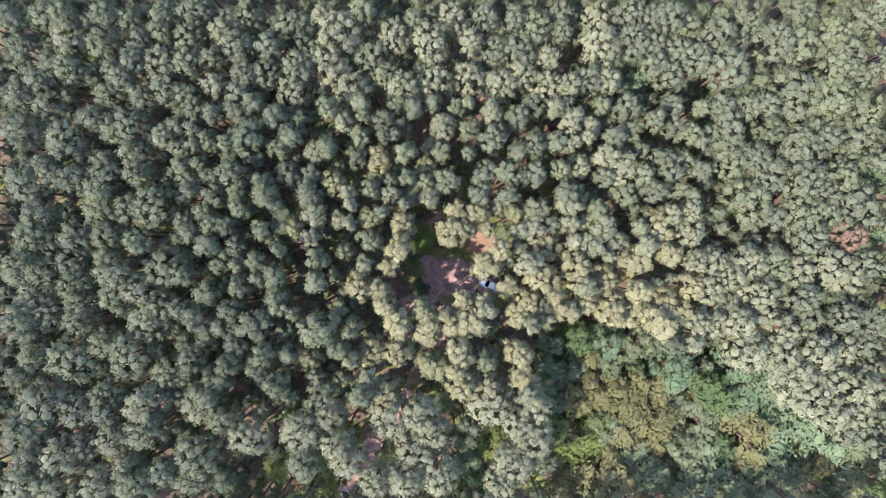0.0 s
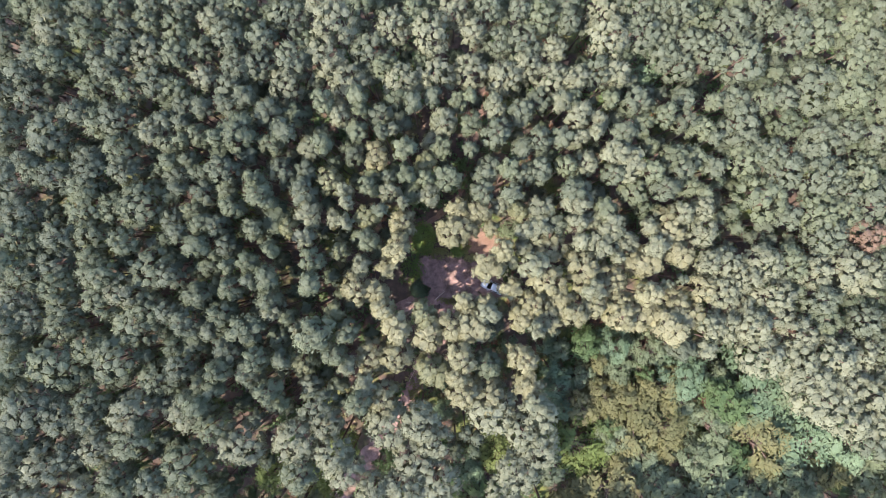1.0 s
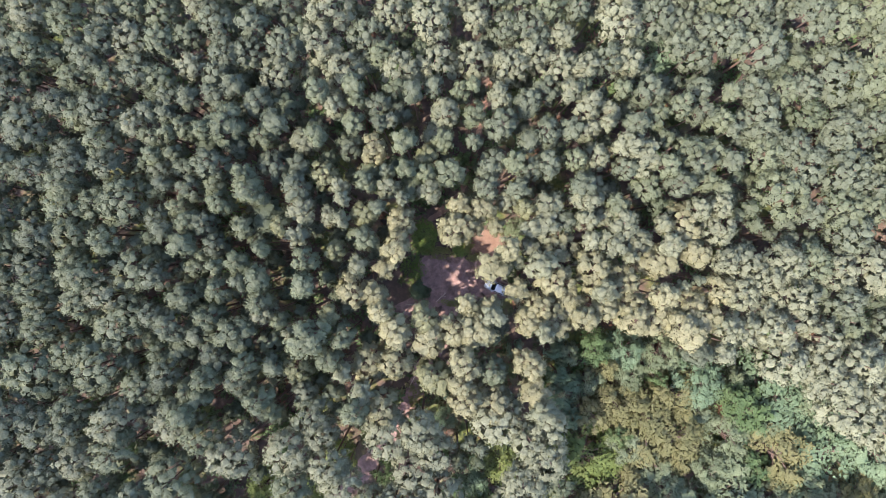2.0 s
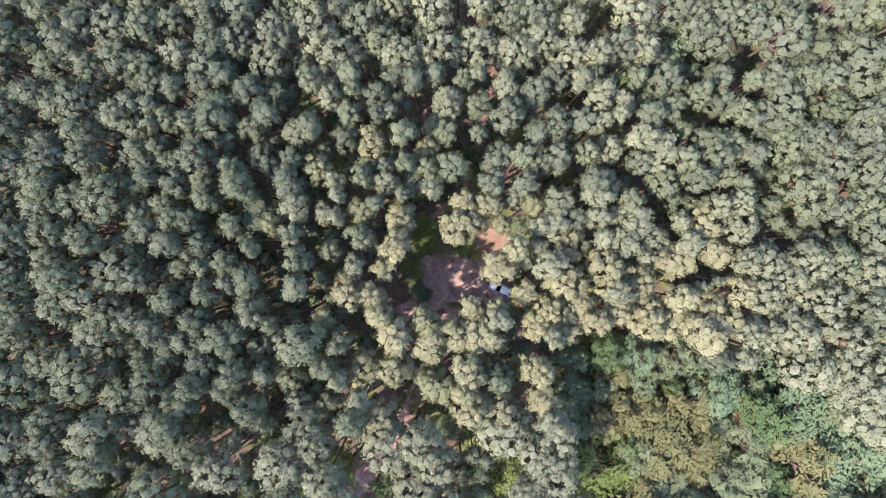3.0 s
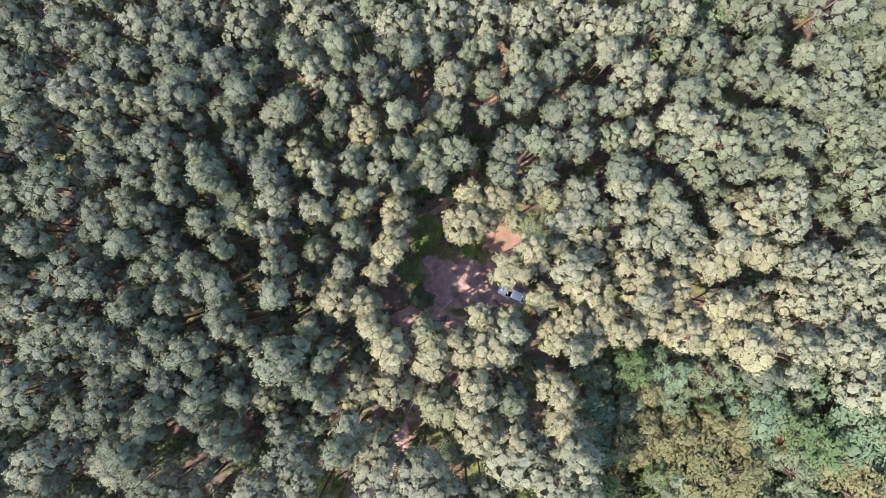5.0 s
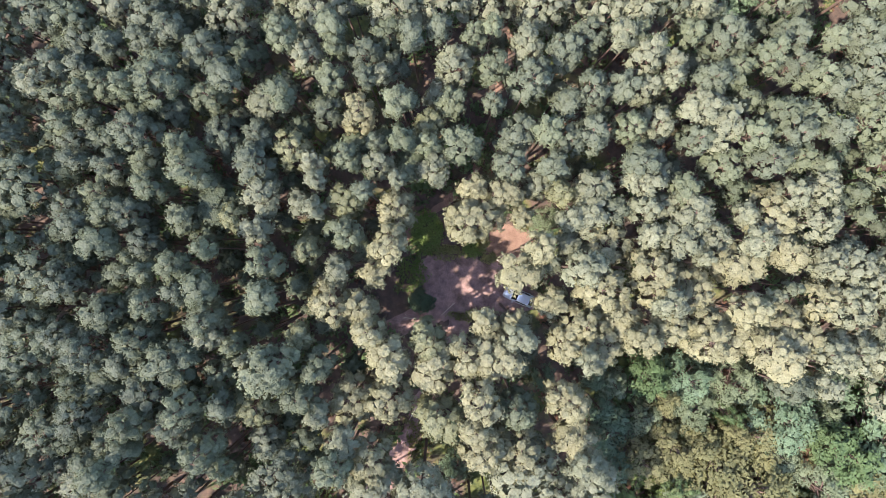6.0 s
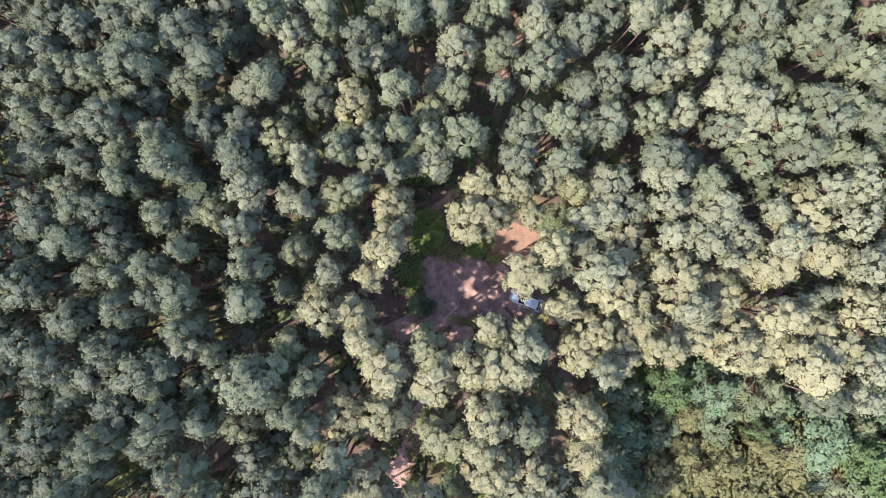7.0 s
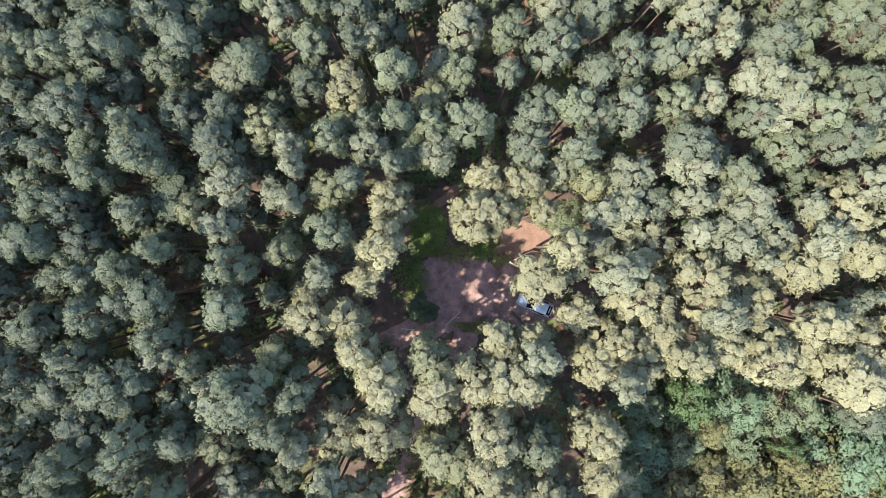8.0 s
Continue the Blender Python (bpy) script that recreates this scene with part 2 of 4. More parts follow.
def pine_shape(seed, wide=2.2, clumps=12, each=11, high=20.0, tuft=0.19, firm=0.8, dense=1.0, fine=2):
    """A Scots pine: bare trunk below, a domed crown of rounded boughs above, each bough set with needle tufts. Returns trunk, limbs, crown and its half width."""
    rng = np.random.default_rng(seed)
    lean = rng.normal(0, 0.3, 2)
    lobes = int(6.2 * wide ** 2 * dense)
    axis = lambda z: np.array([lean[0] * ((z / high) ** 2 - 0.72), lean[1] * ((z / high) ** 2 - 0.72), z])
    trunk = tube([axis(high * 0.95 * k) for k in np.linspace(0, 1, 7)], np.linspace(0.19, 0.05, 7), 6)
    limbs, centres, radii, outward, cores, boughs = [], [], [], [], [], []
    half = min(3.9, rng.uniform(1.2, 1.6) * wide)
    heart = axis(high - half - 0.5)
    stretch = rng.uniform(0.88, 1.14)
    cores.append((heart - (0, 0, 0.4), np.array([wide * 0.68 * stretch, wide * 0.68 / stretch, half * 0.84]) * firm, (0, 0, 0.2)))
    bulge = rng.uniform(0.82, 1.14, 5)
    for i in range(lobes):
        c = 1 - 1.55 * ((i + 0.3) / lobes) ** 0.9
        flat_part = math.sqrt(1 - c * c)
        turn = i * 2.4 + rng.normal(0, 0.3)
        reach = (wide - 0.55) * (1.0 if c > 0 else 1.0 + 0.15 * c) * flat_part * bulge[int(turn / 6.2832 * 5) % 5] * rng.uniform(0.86, 1.08)
        tip = heart + np.array([math.cos(turn) * reach * stretch, math.sin(turn) * reach / stretch, half * c * rng.uniform(0.86, 1.06) - 0.15])
        size = rng.uniform(0.5, 0.85)
        o = (tip - heart) * np.array([1, 1, 0.75])
        o = o / max(np.linalg.norm(o), 0.1)
        root = axis(tip[2] - 0.4 * reach - 0.5)
        limbs.append(tube([root, root * 0.45 + tip * 0.55 - (0, 0, 0.12), tip], [0.065, 0.045, 0.02], 4))
        boughs.append((tip, size * 0.72, o))
        for j in range(clumps):
            d = rng.normal(size=3) + o * 0.8
            d /= np.linalg.norm(d)
            centres.append(tip + d * np.array([1, 1, 0.85]) * size * rng.uniform(0.72, 1.1))
            radii.append(rng.uniform(0.75, 1.2) * tuft)
            outward.append(unit((o * 0.75 + d * 0.6)[None])[0])
    return trunk, join(limbs), sprays(np.array(centres), np.array(radii), np.array(outward), rng, each, 0.64, 0.28, cores=cores, shells=boughs, fine=fine), wide


def broad_shape(seed, lobes=16, clumps=10, each=30, high=10.0, wide=2.0, leaf=0.26):
    """A broadleaved tree or bush: short trunk and a full crown down to a third of its height."""
    rng = np.random.default_rng(seed)
    trunk = tube([(0, 0, 0), (0.1, 0, high * 0.3), (0.15, 0.1, high * 0.6), (0.1, 0.1, high * 0.9)], [0.15, 0.12, 0.08, 0.03], 6)
    limbs, centres, radii, outward, cores = [], [], [], [], []
    for i in range(lobes):
        k = (i + 0.5) / lobes
        turn = i * 2.4 + rng.normal(0, 0.4)
        spread = wide * math.sqrt(max(0.04, 1 - (1.25 * k - 0.3) ** 2)) * rng.uniform(0.5, 0.9)
        tip = np.array([math.cos(turn) * spread, math.sin(turn) * spread, high * (0.36 + 0.56 * k)])
        root = np.array([0.1, 0.05, tip[2] - high * 0.12])
        limbs.append(tube([root, tip * 0.55 + root * 0.45, tip], [0.06, 0.04, 0.015], 4))
        cores.append((tip, 0.36, (0, 0, 1)))
        for _ in range(clumps):
            d = rng.normal(size=3) + (0, 0, 0.3)
            d /= np.linalg.norm(d)
            centres.append(tip + d * rng.uniform(0.4, 0.85))
            radii.append(rng.uniform(0.34, 0.55))
            o = centres[-1] - np.array([0, 0, high * 0.45])
            outward.append(o / np.linalg.norm(o))
    return trunk, join(limbs), sprays(np.array(centres), np.array(radii), np.array(outward), rng, each, leaf, 0.15, 0.25, cores, 1), 2.0


def leaf_mesh(name, v, f, n, materials, slots=None):
    """A mesh of sprays with the rounded shading of their tufts."""
    me = bpy.data.meshes.new(name)
    me.vertices.add(len(v))
    me.vertices.foreach_set("co", np.ascontiguousarray(v, dtype=np.float32).ravel())
    me.loops.add(f.size)
    me.loops.foreach_set("vertex_index", f.ravel().astype(np.int32))
    me.polygons.add(len(f))
    me.polygons.foreach_set("loop_start", np.arange(0, f.size, f.shape[1], dtype=np.int32))
    for m in materials:
        me.materials.append(m)
    if slots is not None:
        me.polygons.foreach_set("material_index", slots.astype(np.int32))
    me.update()
    me.normals_split_custom_set_from_vertices(n.tolist())
    return me


class Kind:
    """A kind of tree: pattern trees that are copied to their places, and the label that all of them carry."""

    def __init__(self, name, shapes, leaf, wood, label, category, group, high, drop=0.0):
        self.shapes, self.leaf, self.high, self.drop, self.made = shapes, leaf, high, drop, []
        for trunk, limbs, crown, wide in shapes:
            root = tagged(new(name), label, category, group)
            root["waiting"] = 1
            new("trunk", mesh_of("trunk", *trunk, wood, True)).parent = root
            new("limb_frame", mesh_of("limb_frame", *limbs, wood, True)).parent = root
            new("crown", leaf_mesh("crown", *crown[:3], [leaf])).parent = root
            root["wide"] = wide
            self.made.append(root)


plant_rng = random.Random(7)
PLANTED = []  # where trees stand
FAR = []  # trees of the outer forest, joined below


def plant(kind, x, y, wide, high):
    """One tree of a kind: wide is its crown's half width, high its height."""
    plant_rng.seed(int(x * 10) * 7919 + int(y * 10))
    fitting = sorted(kind.made, key=lambda r: abs(r["wide"] - wide))[:4]
    root = fitting[plant_rng.randrange(len(fitting))]
    m = Matrix.LocRotScale((x, y, 0), Euler((0, 0, plant_rng.uniform(0, 6.28))), (wide / root["wide"], wide / root["wide"], high / kind.high))
    if root.get("waiting"):
        root.matrix_basis = m
        del root["waiting"]
    else:
        copy_thing(root, m)


def canopy(x, y):
    """The height of the treetops: the pines are taller in the west and south."""
    return 20.0 - 0.055 * max(-45, min(45, x)) - 0.03 * max(-30, min(30, y))


def stand(kind, spots):
    """Trees at (x, y, half width); pines outside the middle of the plan go to the joined outer forest."""
    for x, y, wide in spots:
        plant_rng.seed(int(x * 10) * 31 + int(y * 10) * 7919)
        PLANTED.append((x, y, wide if kind.high > 15 else wide * 2))
        if kind.high > 15:
            high = canopy(x, y) * (1 - kind.drop) + plant_rng.gauss(0, 0.9)
        else:
            high = kind.high * plant_rng.uniform(0.85, 1.15)
        if kind.high > 15 and (abs(x) > 39 or abs(y) > 24):
            FAR.append((kind, x, y, wide * 1.06, high))
        else:
            plant(kind, x, y, wide * 1.06, high)


def joined(name, label, trees, seed):
    """Many pines as one mesh: trees are kind, x, y, half width, height and pool of shapes."""
    rng = random.Random(seed)
    slots = {}
    vs, fs, ns, ms, total = [], [], [], [], 0
    for kind, x, y, wide, high, pool in trees:
        fitting = sorted(pool, key=lambda shape: abs(shape[3] - wide))[:5]
        trunk, limbs, crown, native = fitting[rng.randrange(len(fitting))]
        a = rng.uniform(0, 6.28)
        turn = np.array([[math.cos(a), -math.sin(a), 0], [math.sin(a), math.cos(a), 0], [0, 0, 1]])
        size = np.array([wide / native, wide / native, high / 20.0])
        stem = np.array([(q[0], q[1], q[2]) for q in trunk[1] if len(q) == 4] + [(q[0], q[2], q[3]) for q in trunk[1] if len(q) == 4])
        for v, f, n, mat in ((*crown[:3], kind.leaf), (np.array(trunk[0]), stem, None, BARK)):
            v = np.array(v, float) * size @ turn.T + (x, y, 0)
            n = n @ turn.T if n is not None else (v - (x, y, 0)) * (1, 1, 0) + (0, 0, 0.01)
            vs.append(v), fs.append(f + total), ns.append(n)
            slot = slots.setdefault(mat, len(slots))
            ms.append(np.full(len(f), slot))
            total += len(v)
    me = leaf_mesh(name, np.concatenate(vs), np.concatenate(fs), np.concatenate(ns), list(slots), np.concatenate(ms))
    tagged(new(name, me), label, "forest", kind="stuff")


def outer_forest():
    """The outer trees, a looser belt of plain pines beyond them, and the second storey under the gaps of the canopy."""
    near = [pine_shape(100 + s, (1.6, 2.2, 2.8)[s % 3], 9, 7, tuft=0.25, dense=0.9, fine=1) for s in range(15)]
    plain = [pine_shape(120 + s, 2.2, 5, 5, tuft=0.4, dense=0.5, fine=1) for s in range(5)]
    low = [pine_shape(130 + s, (1.4, 1.8)[s % 2], 11, 6, tuft=0.24, dense=0.8, fine=1) for s in range(8)]
    rng = random.Random(11)
    trees = [(*tree, near) for tree in FAR]
    for x in np.arange(-92, 93, 5.2):
        for y in np.arange(-54, 55, 5.2):
            if abs(x) > 74 or abs(y) > 42:
                trees.append((GREY, x + rng.uniform(-1.4, 1.4), y + rng.uniform(-1.4, 1.4), rng.uniform(2.6, 3.3), rng.uniform(18, 21.5), plain))
    joined("outer_forest", "dense pine forest with grey-green crowns around the clearing", trees, 3)
    young, spots = [], list(PLANTED)
    for x in np.arange(-73, 74, 1.5):
        for y in np.arange(-42, 43, 1.5):
            a, b = x + rng.uniform(-0.7, 0.7), y + rng.uniform(-0.7, 0.7)
            wide = rng.uniform(1.2, 1.9)
            if open_ground(a, b, 2.6) or ((a - 2) / 10) ** 2 + ((b + 3) / 9) ** 2 < 1 or any(abs(a - p) < 9 and (a - p) ** 2 + (b - q) ** 2 < (0.8 * w + 0.5 * wide) ** 2 for p, q, w in spots):
                continue
            spots.append((a, b, wide))
            if rng.random() < 0.92:
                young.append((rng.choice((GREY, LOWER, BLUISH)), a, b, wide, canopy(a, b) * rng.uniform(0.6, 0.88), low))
    joined("lower_pines", "lower pines between the tall ones, their crowns under the canopy", young, 4)


# ---- ground ----
def ground():
    axis = [-3000, -1200, -500, -200, -100, -50, 0, 50, 100, 200, 500, 1200, 3000]
    n = len(axis)
    verts = [(x, y, 0.0) for y in axis for x in axis]
    faces = [(j * n + i, j * n + i + 1, (j + 1) * n + i + 1, (j + 1) * n + i) for j in range(n - 1) for i in range(n - 1)]
    tagged(new("ground", mesh_of("ground", verts, faces, EARTH)), "brown needle-strewn forest floor with moss", "ground", kind="structure")


def smooth(points, closed, step=0.3):
    """Points along a smooth line through the given ones."""
    p = [np.array(q, float) for q in points]
    out, n = [], len(p)
    for i in range(n if closed else n - 1):
        a, b, c, d = [p[(i + k) % n] if closed else p[min(max(i + k, 0), n - 1)] for k in (-1, 0, 1, 2)]
        count = max(2, int(np.linalg.norm(c - b) / step))
        for t in np.arange(count) / count:
            out.append(0.5 * (2 * b + (c - a) * t + (2 * a - 5 * b + 4 * c - d) * t * t + (3 * b - a - 3 * c + d) * t ** 3))
    return out


def ragged(x, y, much, scale=0.8):
    return much * (noise.noise((x * scale, y * scale, 5.0)) + 0.6 * noise.noise((x * scale * 3, y * scale * 3, 9.0)))


def patch(name, outline, z, material, label, category, much=0.5):
    """A flat area of ground with a ragged edge."""
    line = smooth(outline, True)
    mid = sum(line) / len(line)
    bm = bmesh.new()
    verts = []
    for q in line:
        out = (q - mid) / np.linalg.norm(q - mid)
        q = q + out * ragged(*q, much)
        verts.append(bm.verts.new((q[0], q[1], z)))
    face = bm.faces.new(verts)
    face.normal_update()
    if face.normal.z < 0:
        face.normal_flip()
    bmesh.ops.triangulate(bm, faces=[face])
    tagged(part(name, bm, material, None), label, category, kind="structure")


def ribbon(name, points, half, z, material, label, category, much=0.5):
    """A track of ragged width."""
    line = smooth(points, False)
    verts, faces = [], []
    for i, q in enumerate(line):
        way = line[min(i + 1, len(line) - 1)] - line[max(i - 1, 0)]
        side = np.array([-way[1], way[0]]) / np.linalg.norm(way)
        for sign in (-1, 1):
            e = q + side * sign * half
            e = e + side * sign * ragged(*e, much)
            verts.append((e[0], e[1], z))
    faces = [(2 * i, 2 * i + 1, 2 * i + 3, 2 * i + 2)[::-1] for i in range(len(line) - 1)]
    tagged(new(name, mesh_of(name, verts, faces, material)), label, category, kind="structure")


ground()
patch("clearing", [(-4.8, -1.4), (-2, -0.9), (1, -1.1), (3.5, -1.6), (6, -2.2), (8.5, -3.5), (10.8, -5.2), (12, -8), (8, -9.2), (4, -9.4),
                   (0, -9.8), (-4, -11), (-8, -12.4), (-9.5, -10.5), (-6.5, -8.8), (-4, -6.6), (-5, -4)], 0.012, DIRT, "bare trodden earth of a forest parking place", "clearing", 1.1)
ribbon("forest_track", [(-24, -50), (-19.8, -46.2), (-15, -39.7), (-10.1, -32.7), (-5.8, -26), (-3.9, -21.4), (-1.6, -17), (0.4, -12.5), (1, -8.6)], 1.5, 0.02, DIRT,
       "unpaved forest track of pinkish earth", "track")
ribbon("footpath", [(-8.5, -1), (-6.6, 1.2), (-4.8, 3.8), (-1.5, 5.7), (1.5, 8.4), (3.5, 11.6), (5.5, 18.4), (8, 30)], 0.5, 0.02, SAND, "reddish sandy footpath between the pines", "path", 0.45)
patch("sand_patch", [(3.4, 0.4), (4.2, 2.6), (7, 3.2), (9.5, 2.6), (11.2, 0.5), (10.2, -1.6), (8.2, -2.8), (6, -1.9), (4.5, -1.3)], 0.03, SAND, "patch of bare reddish sand in the sun", "sand", 0.4)


# ---- low growth ----
def low_growth(name, label, spots, materials, seed):
    """Small plants on the ground, joined: spots are x, y, width, height, blades and slot."""
    rng = np.random.default_rng(seed)
    vs, ms = [], []
    for x, y, wide, high, count, slot in spots:
        a = rng.uniform(0, 6.283, count)
        lean = rng.uniform(0.1, 1.0, count) * wide
        foot = np.stack([x + rng.normal(0, wide * 0.4, count), y + rng.normal(0, wide * 0.4, count), rng.uniform(0, 0.5, count) * high], 1)
        tip = foot + np.stack([np.cos(a) * lean, np.sin(a) * lean, rng.uniform(0.2, 0.6, count) * high], 1)
        side = np.stack([-np.sin(a), np.cos(a), rng.uniform(-0.4, 0.4, count)], 1) * (0.16 * wide + 0.02)
        mid = foot * 0.4 + tip * 0.6
        vs.append(np.stack([foot, mid + side, tip, mid - side], 1).reshape(-1, 3))
        ms.append(np.full(count, slot))
    v = np.concatenate(vs)
    n = unit(np.repeat(np.random.default_rng(seed).normal(0, 0.35, (len(v) // 4, 3)) + (0, 0, 1), 4, axis=0))
    quads = np.arange(len(v)).reshape(-1, 4)
    flip = np.cross(v[quads[:, 1]] - v[quads[:, 0]], v[quads[:, 2]] - v[quads[:, 0]])[:, 2] < 0
    quads[flip] = quads[flip][:, ::-1]
    tagged(new(name, leaf_mesh(name, v, quads, n, materials, np.concatenate(ms))), label, "grass" if name == "grass" else "undergrowth", kind="stuff")


def open_ground(x, y, margin=0.0):
    """Whether a place lies on the clearing, the track or the sand, or within a margin of the track."""
    track = [(-24, -50), (-19.8, -46.2), (-15, -39.7), (-10.1, -32.7), (-5.8, -26), (-3.9, -21.4), (-1.6, -17), (0.4, -12.5), (1, -8.6)]
    for (ax, ay), (bx, by) in zip(track, track[1:]):
        k = max(0, min(1, ((x - ax) * (bx - ax) + (y - ay) * (by - ay)) / ((bx - ax) ** 2 + (by - ay) ** 2)))
        if math.hypot(x - ax - k * (bx - ax), y - ay - k * (by - ay)) < 1.5 + margin:
            return True
    return (-7.4 < x < 12 and -10.5 < y < -0.6) or ((x - 7.2) / 4.3) ** 2 + ((y - 0.3) / 3) ** 2 < 1 or ((x + 3) / 3.2) ** 2 + ((y - 2) / 4.2) ** 2 < 1


def grow():
    r = random.Random(21)
    spots = []
    for _ in range(5600):
        x, y = r.uniform(-86, 86), r.uniform(-50, 50)
        if not open_ground(x, y):
            green = noise.noise((x * 0.12, y * 0.12, 2.0))
            slot = 0 if green > 0.05 else (1 if r.random() < 0.7 else 2)
            if r.random() < 0.12:
                slot = 3
            size = r.uniform(0.35, 1.1) * (1.25 if slot == 0 else 0.85)
            spots.append((x, y, size, size * r.uniform(0.7, 1.7), 22 if size > 0.7 else 14, slot))
    low_growth("undergrowth", "bilberry, bracken and saplings under the pines", spots, [LEAF, MOSS, BRACKEN, GOLD], 5)
    spots = []
    for cx, cy, rx, ry, count, slot in ((-3.6, 1.9, 2.3, 3.3, 620, 0), (2.7, -0.2, 1.5, 1.2, 170, 0), (4.0, 0.9, 0.9, 1.6, 120, 1), (5.0, -1.5, 1.2, 0.7, 80, 1), (-5.6, -3.6, 2.2, 2.6, 200, 0), (-1.0, -1.2, 2.6, 0.8, 50, 1),
                                        (-1.5, -0.4, 3.0, 0.7, 120, 1), (-4.5, -26.5, 2.0, 4.0, 200, 1), (2.5, -9.4, 3.5, 0.8, 130, 1), (0.8, 4.2, 1.2, 1.8, 120, 0)):
        for _ in range(count):
            a, k = r.uniform(0, 6.283), math.sqrt(r.random()) * r.uniform(0.7, 1.1)
            spots.append((cx + rx * k * math.cos(a), cy + ry * k * math.sin(a), r.uniform(0.15, 0.4), r.uniform(0.12, 0.35), 9, slot))
    low_growth("grass", "green and yellowing grass at the edge of the clearing", spots, [GRASS, DRY_GRASS], 6)


grow()
# ---- trees ----
PINE_GROUP, LEAF_GROUP = "pines of the forest", "broadleaved trees of the forest"
shapes = [pine_shape(s, (1.6, 2.15, 2.75)[s % 3]) for s in range(15)]
GREY = Kind("pine_tree", shapes, PINE, BARK, "tall Scots pine with a grey-green lobed crown", "pine tree", PINE_GROUP, 20.0)
LOWER = Kind("pine_tree", shapes[:5], PINE_SHADED, BARK, "lower Scots pine, its deep green crown toned down for the shade of its neighbours", "pine tree", PINE_GROUP, 20.0, 0.14)
YELLOWISH = Kind("pine_tree", shapes[3:12], PINE_YELLOW, BARK, "tall Scots pine with a yellowish green crown", "pine tree", PINE_GROUP, 20.0)
YELLOW = Kind("pine_tree", shapes[6:12], PINE_LIME, BARK, "tall Scots pine with a fresh yellow-green crown", "pine tree", PINE_GROUP, 20.0)
BLUISH = Kind("pine_tree", shapes[:9], PINE_BLUE, BARK, "tall Scots pine with a bluish green crown", "pine tree", PINE_GROUP, 20.0)
SUNLIT = Kind("pine_tree", shapes, PINE_SUNLIT, BARK, "tall Scots pine with a grey-green crown in a sunlit tone", "pine tree", PINE_GROUP, 20.0)
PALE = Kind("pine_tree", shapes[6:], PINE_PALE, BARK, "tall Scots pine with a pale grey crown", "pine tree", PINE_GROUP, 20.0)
DYING = Kind("pine_tree", shapes[:1], PINE_RED, BARK, "dying Scots pine with red-brown needles", "pine tree", PINE_GROUP, 20.0)
leafy = [broad_shape(40 + s) for s in range(7)]
LEAFY = Kind("broadleaved_tree", leafy[:4], LEAF, BARK, "young broadleaved tree with a green crown", "tree", LEAF_GROUP, 10.0)
BRIGHT = Kind("broadleaved_tree", leafy[1:4], LEAF_BRIGHT, BARK, "young broadleaved tree with a bright yellow-green crown", "tree", LEAF_GROUP, 10.0)
MIXED = Kind("broadleaved_tree", leafy[2:], LEAF_GREY, BARK, "young broadleaved tree with a grey-green crown", "tree", LEAF_GROUP, 10.0)
SHADY = Kind("broadleaved_tree", leafy[3:], LEAF_BLUE, BARK, "broadleaved tree with a dark bluish green crown", "tree", LEAF_GROUP, 10.0)
GOLDEN = Kind("broadleaved_tree", leafy[:3], GOLD, BARK, "young broadleaved tree with yellowing leaves", "tree", LEAF_GROUP, 10.0)
SHRUB = Kind("shrub", [broad_shape(70 + s, 12, 7, 24, 3.6) for s in range(4)], LEAF, BARK, "green leafy shrub on the forest floor", "shrub", "shrubs under the pines", 3.6)
BUSH = Kind("shrub", [broad_shape(90, 22, 9, 30, 3.0, 2.0, 0.42)], LEAF_BLUE, BARK, "rounded grey-green bush at the edge of the clearing", "shrub", "", 3.0)
plant(BUSH, -4.3, -7.2, 1.6, 2.8)
# STANDS
stand(GREY, [
    (-68.4, 36.6, 2.2), (-68.0, 32.6, 2.5), (-67.4, 24.5, 2.5), (-67.3, 18.9, 2.8), (-66.7, 10.7, 3.2), (-66.2, -11.5, 3.1), (-65.9, -28.7, 3.3), (-65.4, -33.5, 3.1),
    (-65.0, -7.6, 3.3), (-64.8, 5.4, 2.9), (-63.9, 26.6, 2.0), (-63.7, 13.6, 1.8), (-63.4, 23.2, 2.7), (-63.3, -24.0, 3.9), (-62.3, -10.6, 2.6), (-61.9, 29.0, 2.6),
    (-60.2, 17.1, 3.5), (-58.9, -2.6, 2.9), (-58.6, 11.1, 2.7), (-58.1, 1.9, 2.6), (-57.9, -25.7, 3.1), (-56.9, -31.3, 2.4), (-55.8, 20.9, 2.3), (-54.4, 14.1, 2.2),
    (-53.7, 37.3, 2.1), (-53.5, -25.9, 2.2), (-53.4, 12.0, 2.7), (-52.4, 28.6, 2.0), (-50.6, 26.9, 2.0), (-49.6, 19.9, 2.7),
])
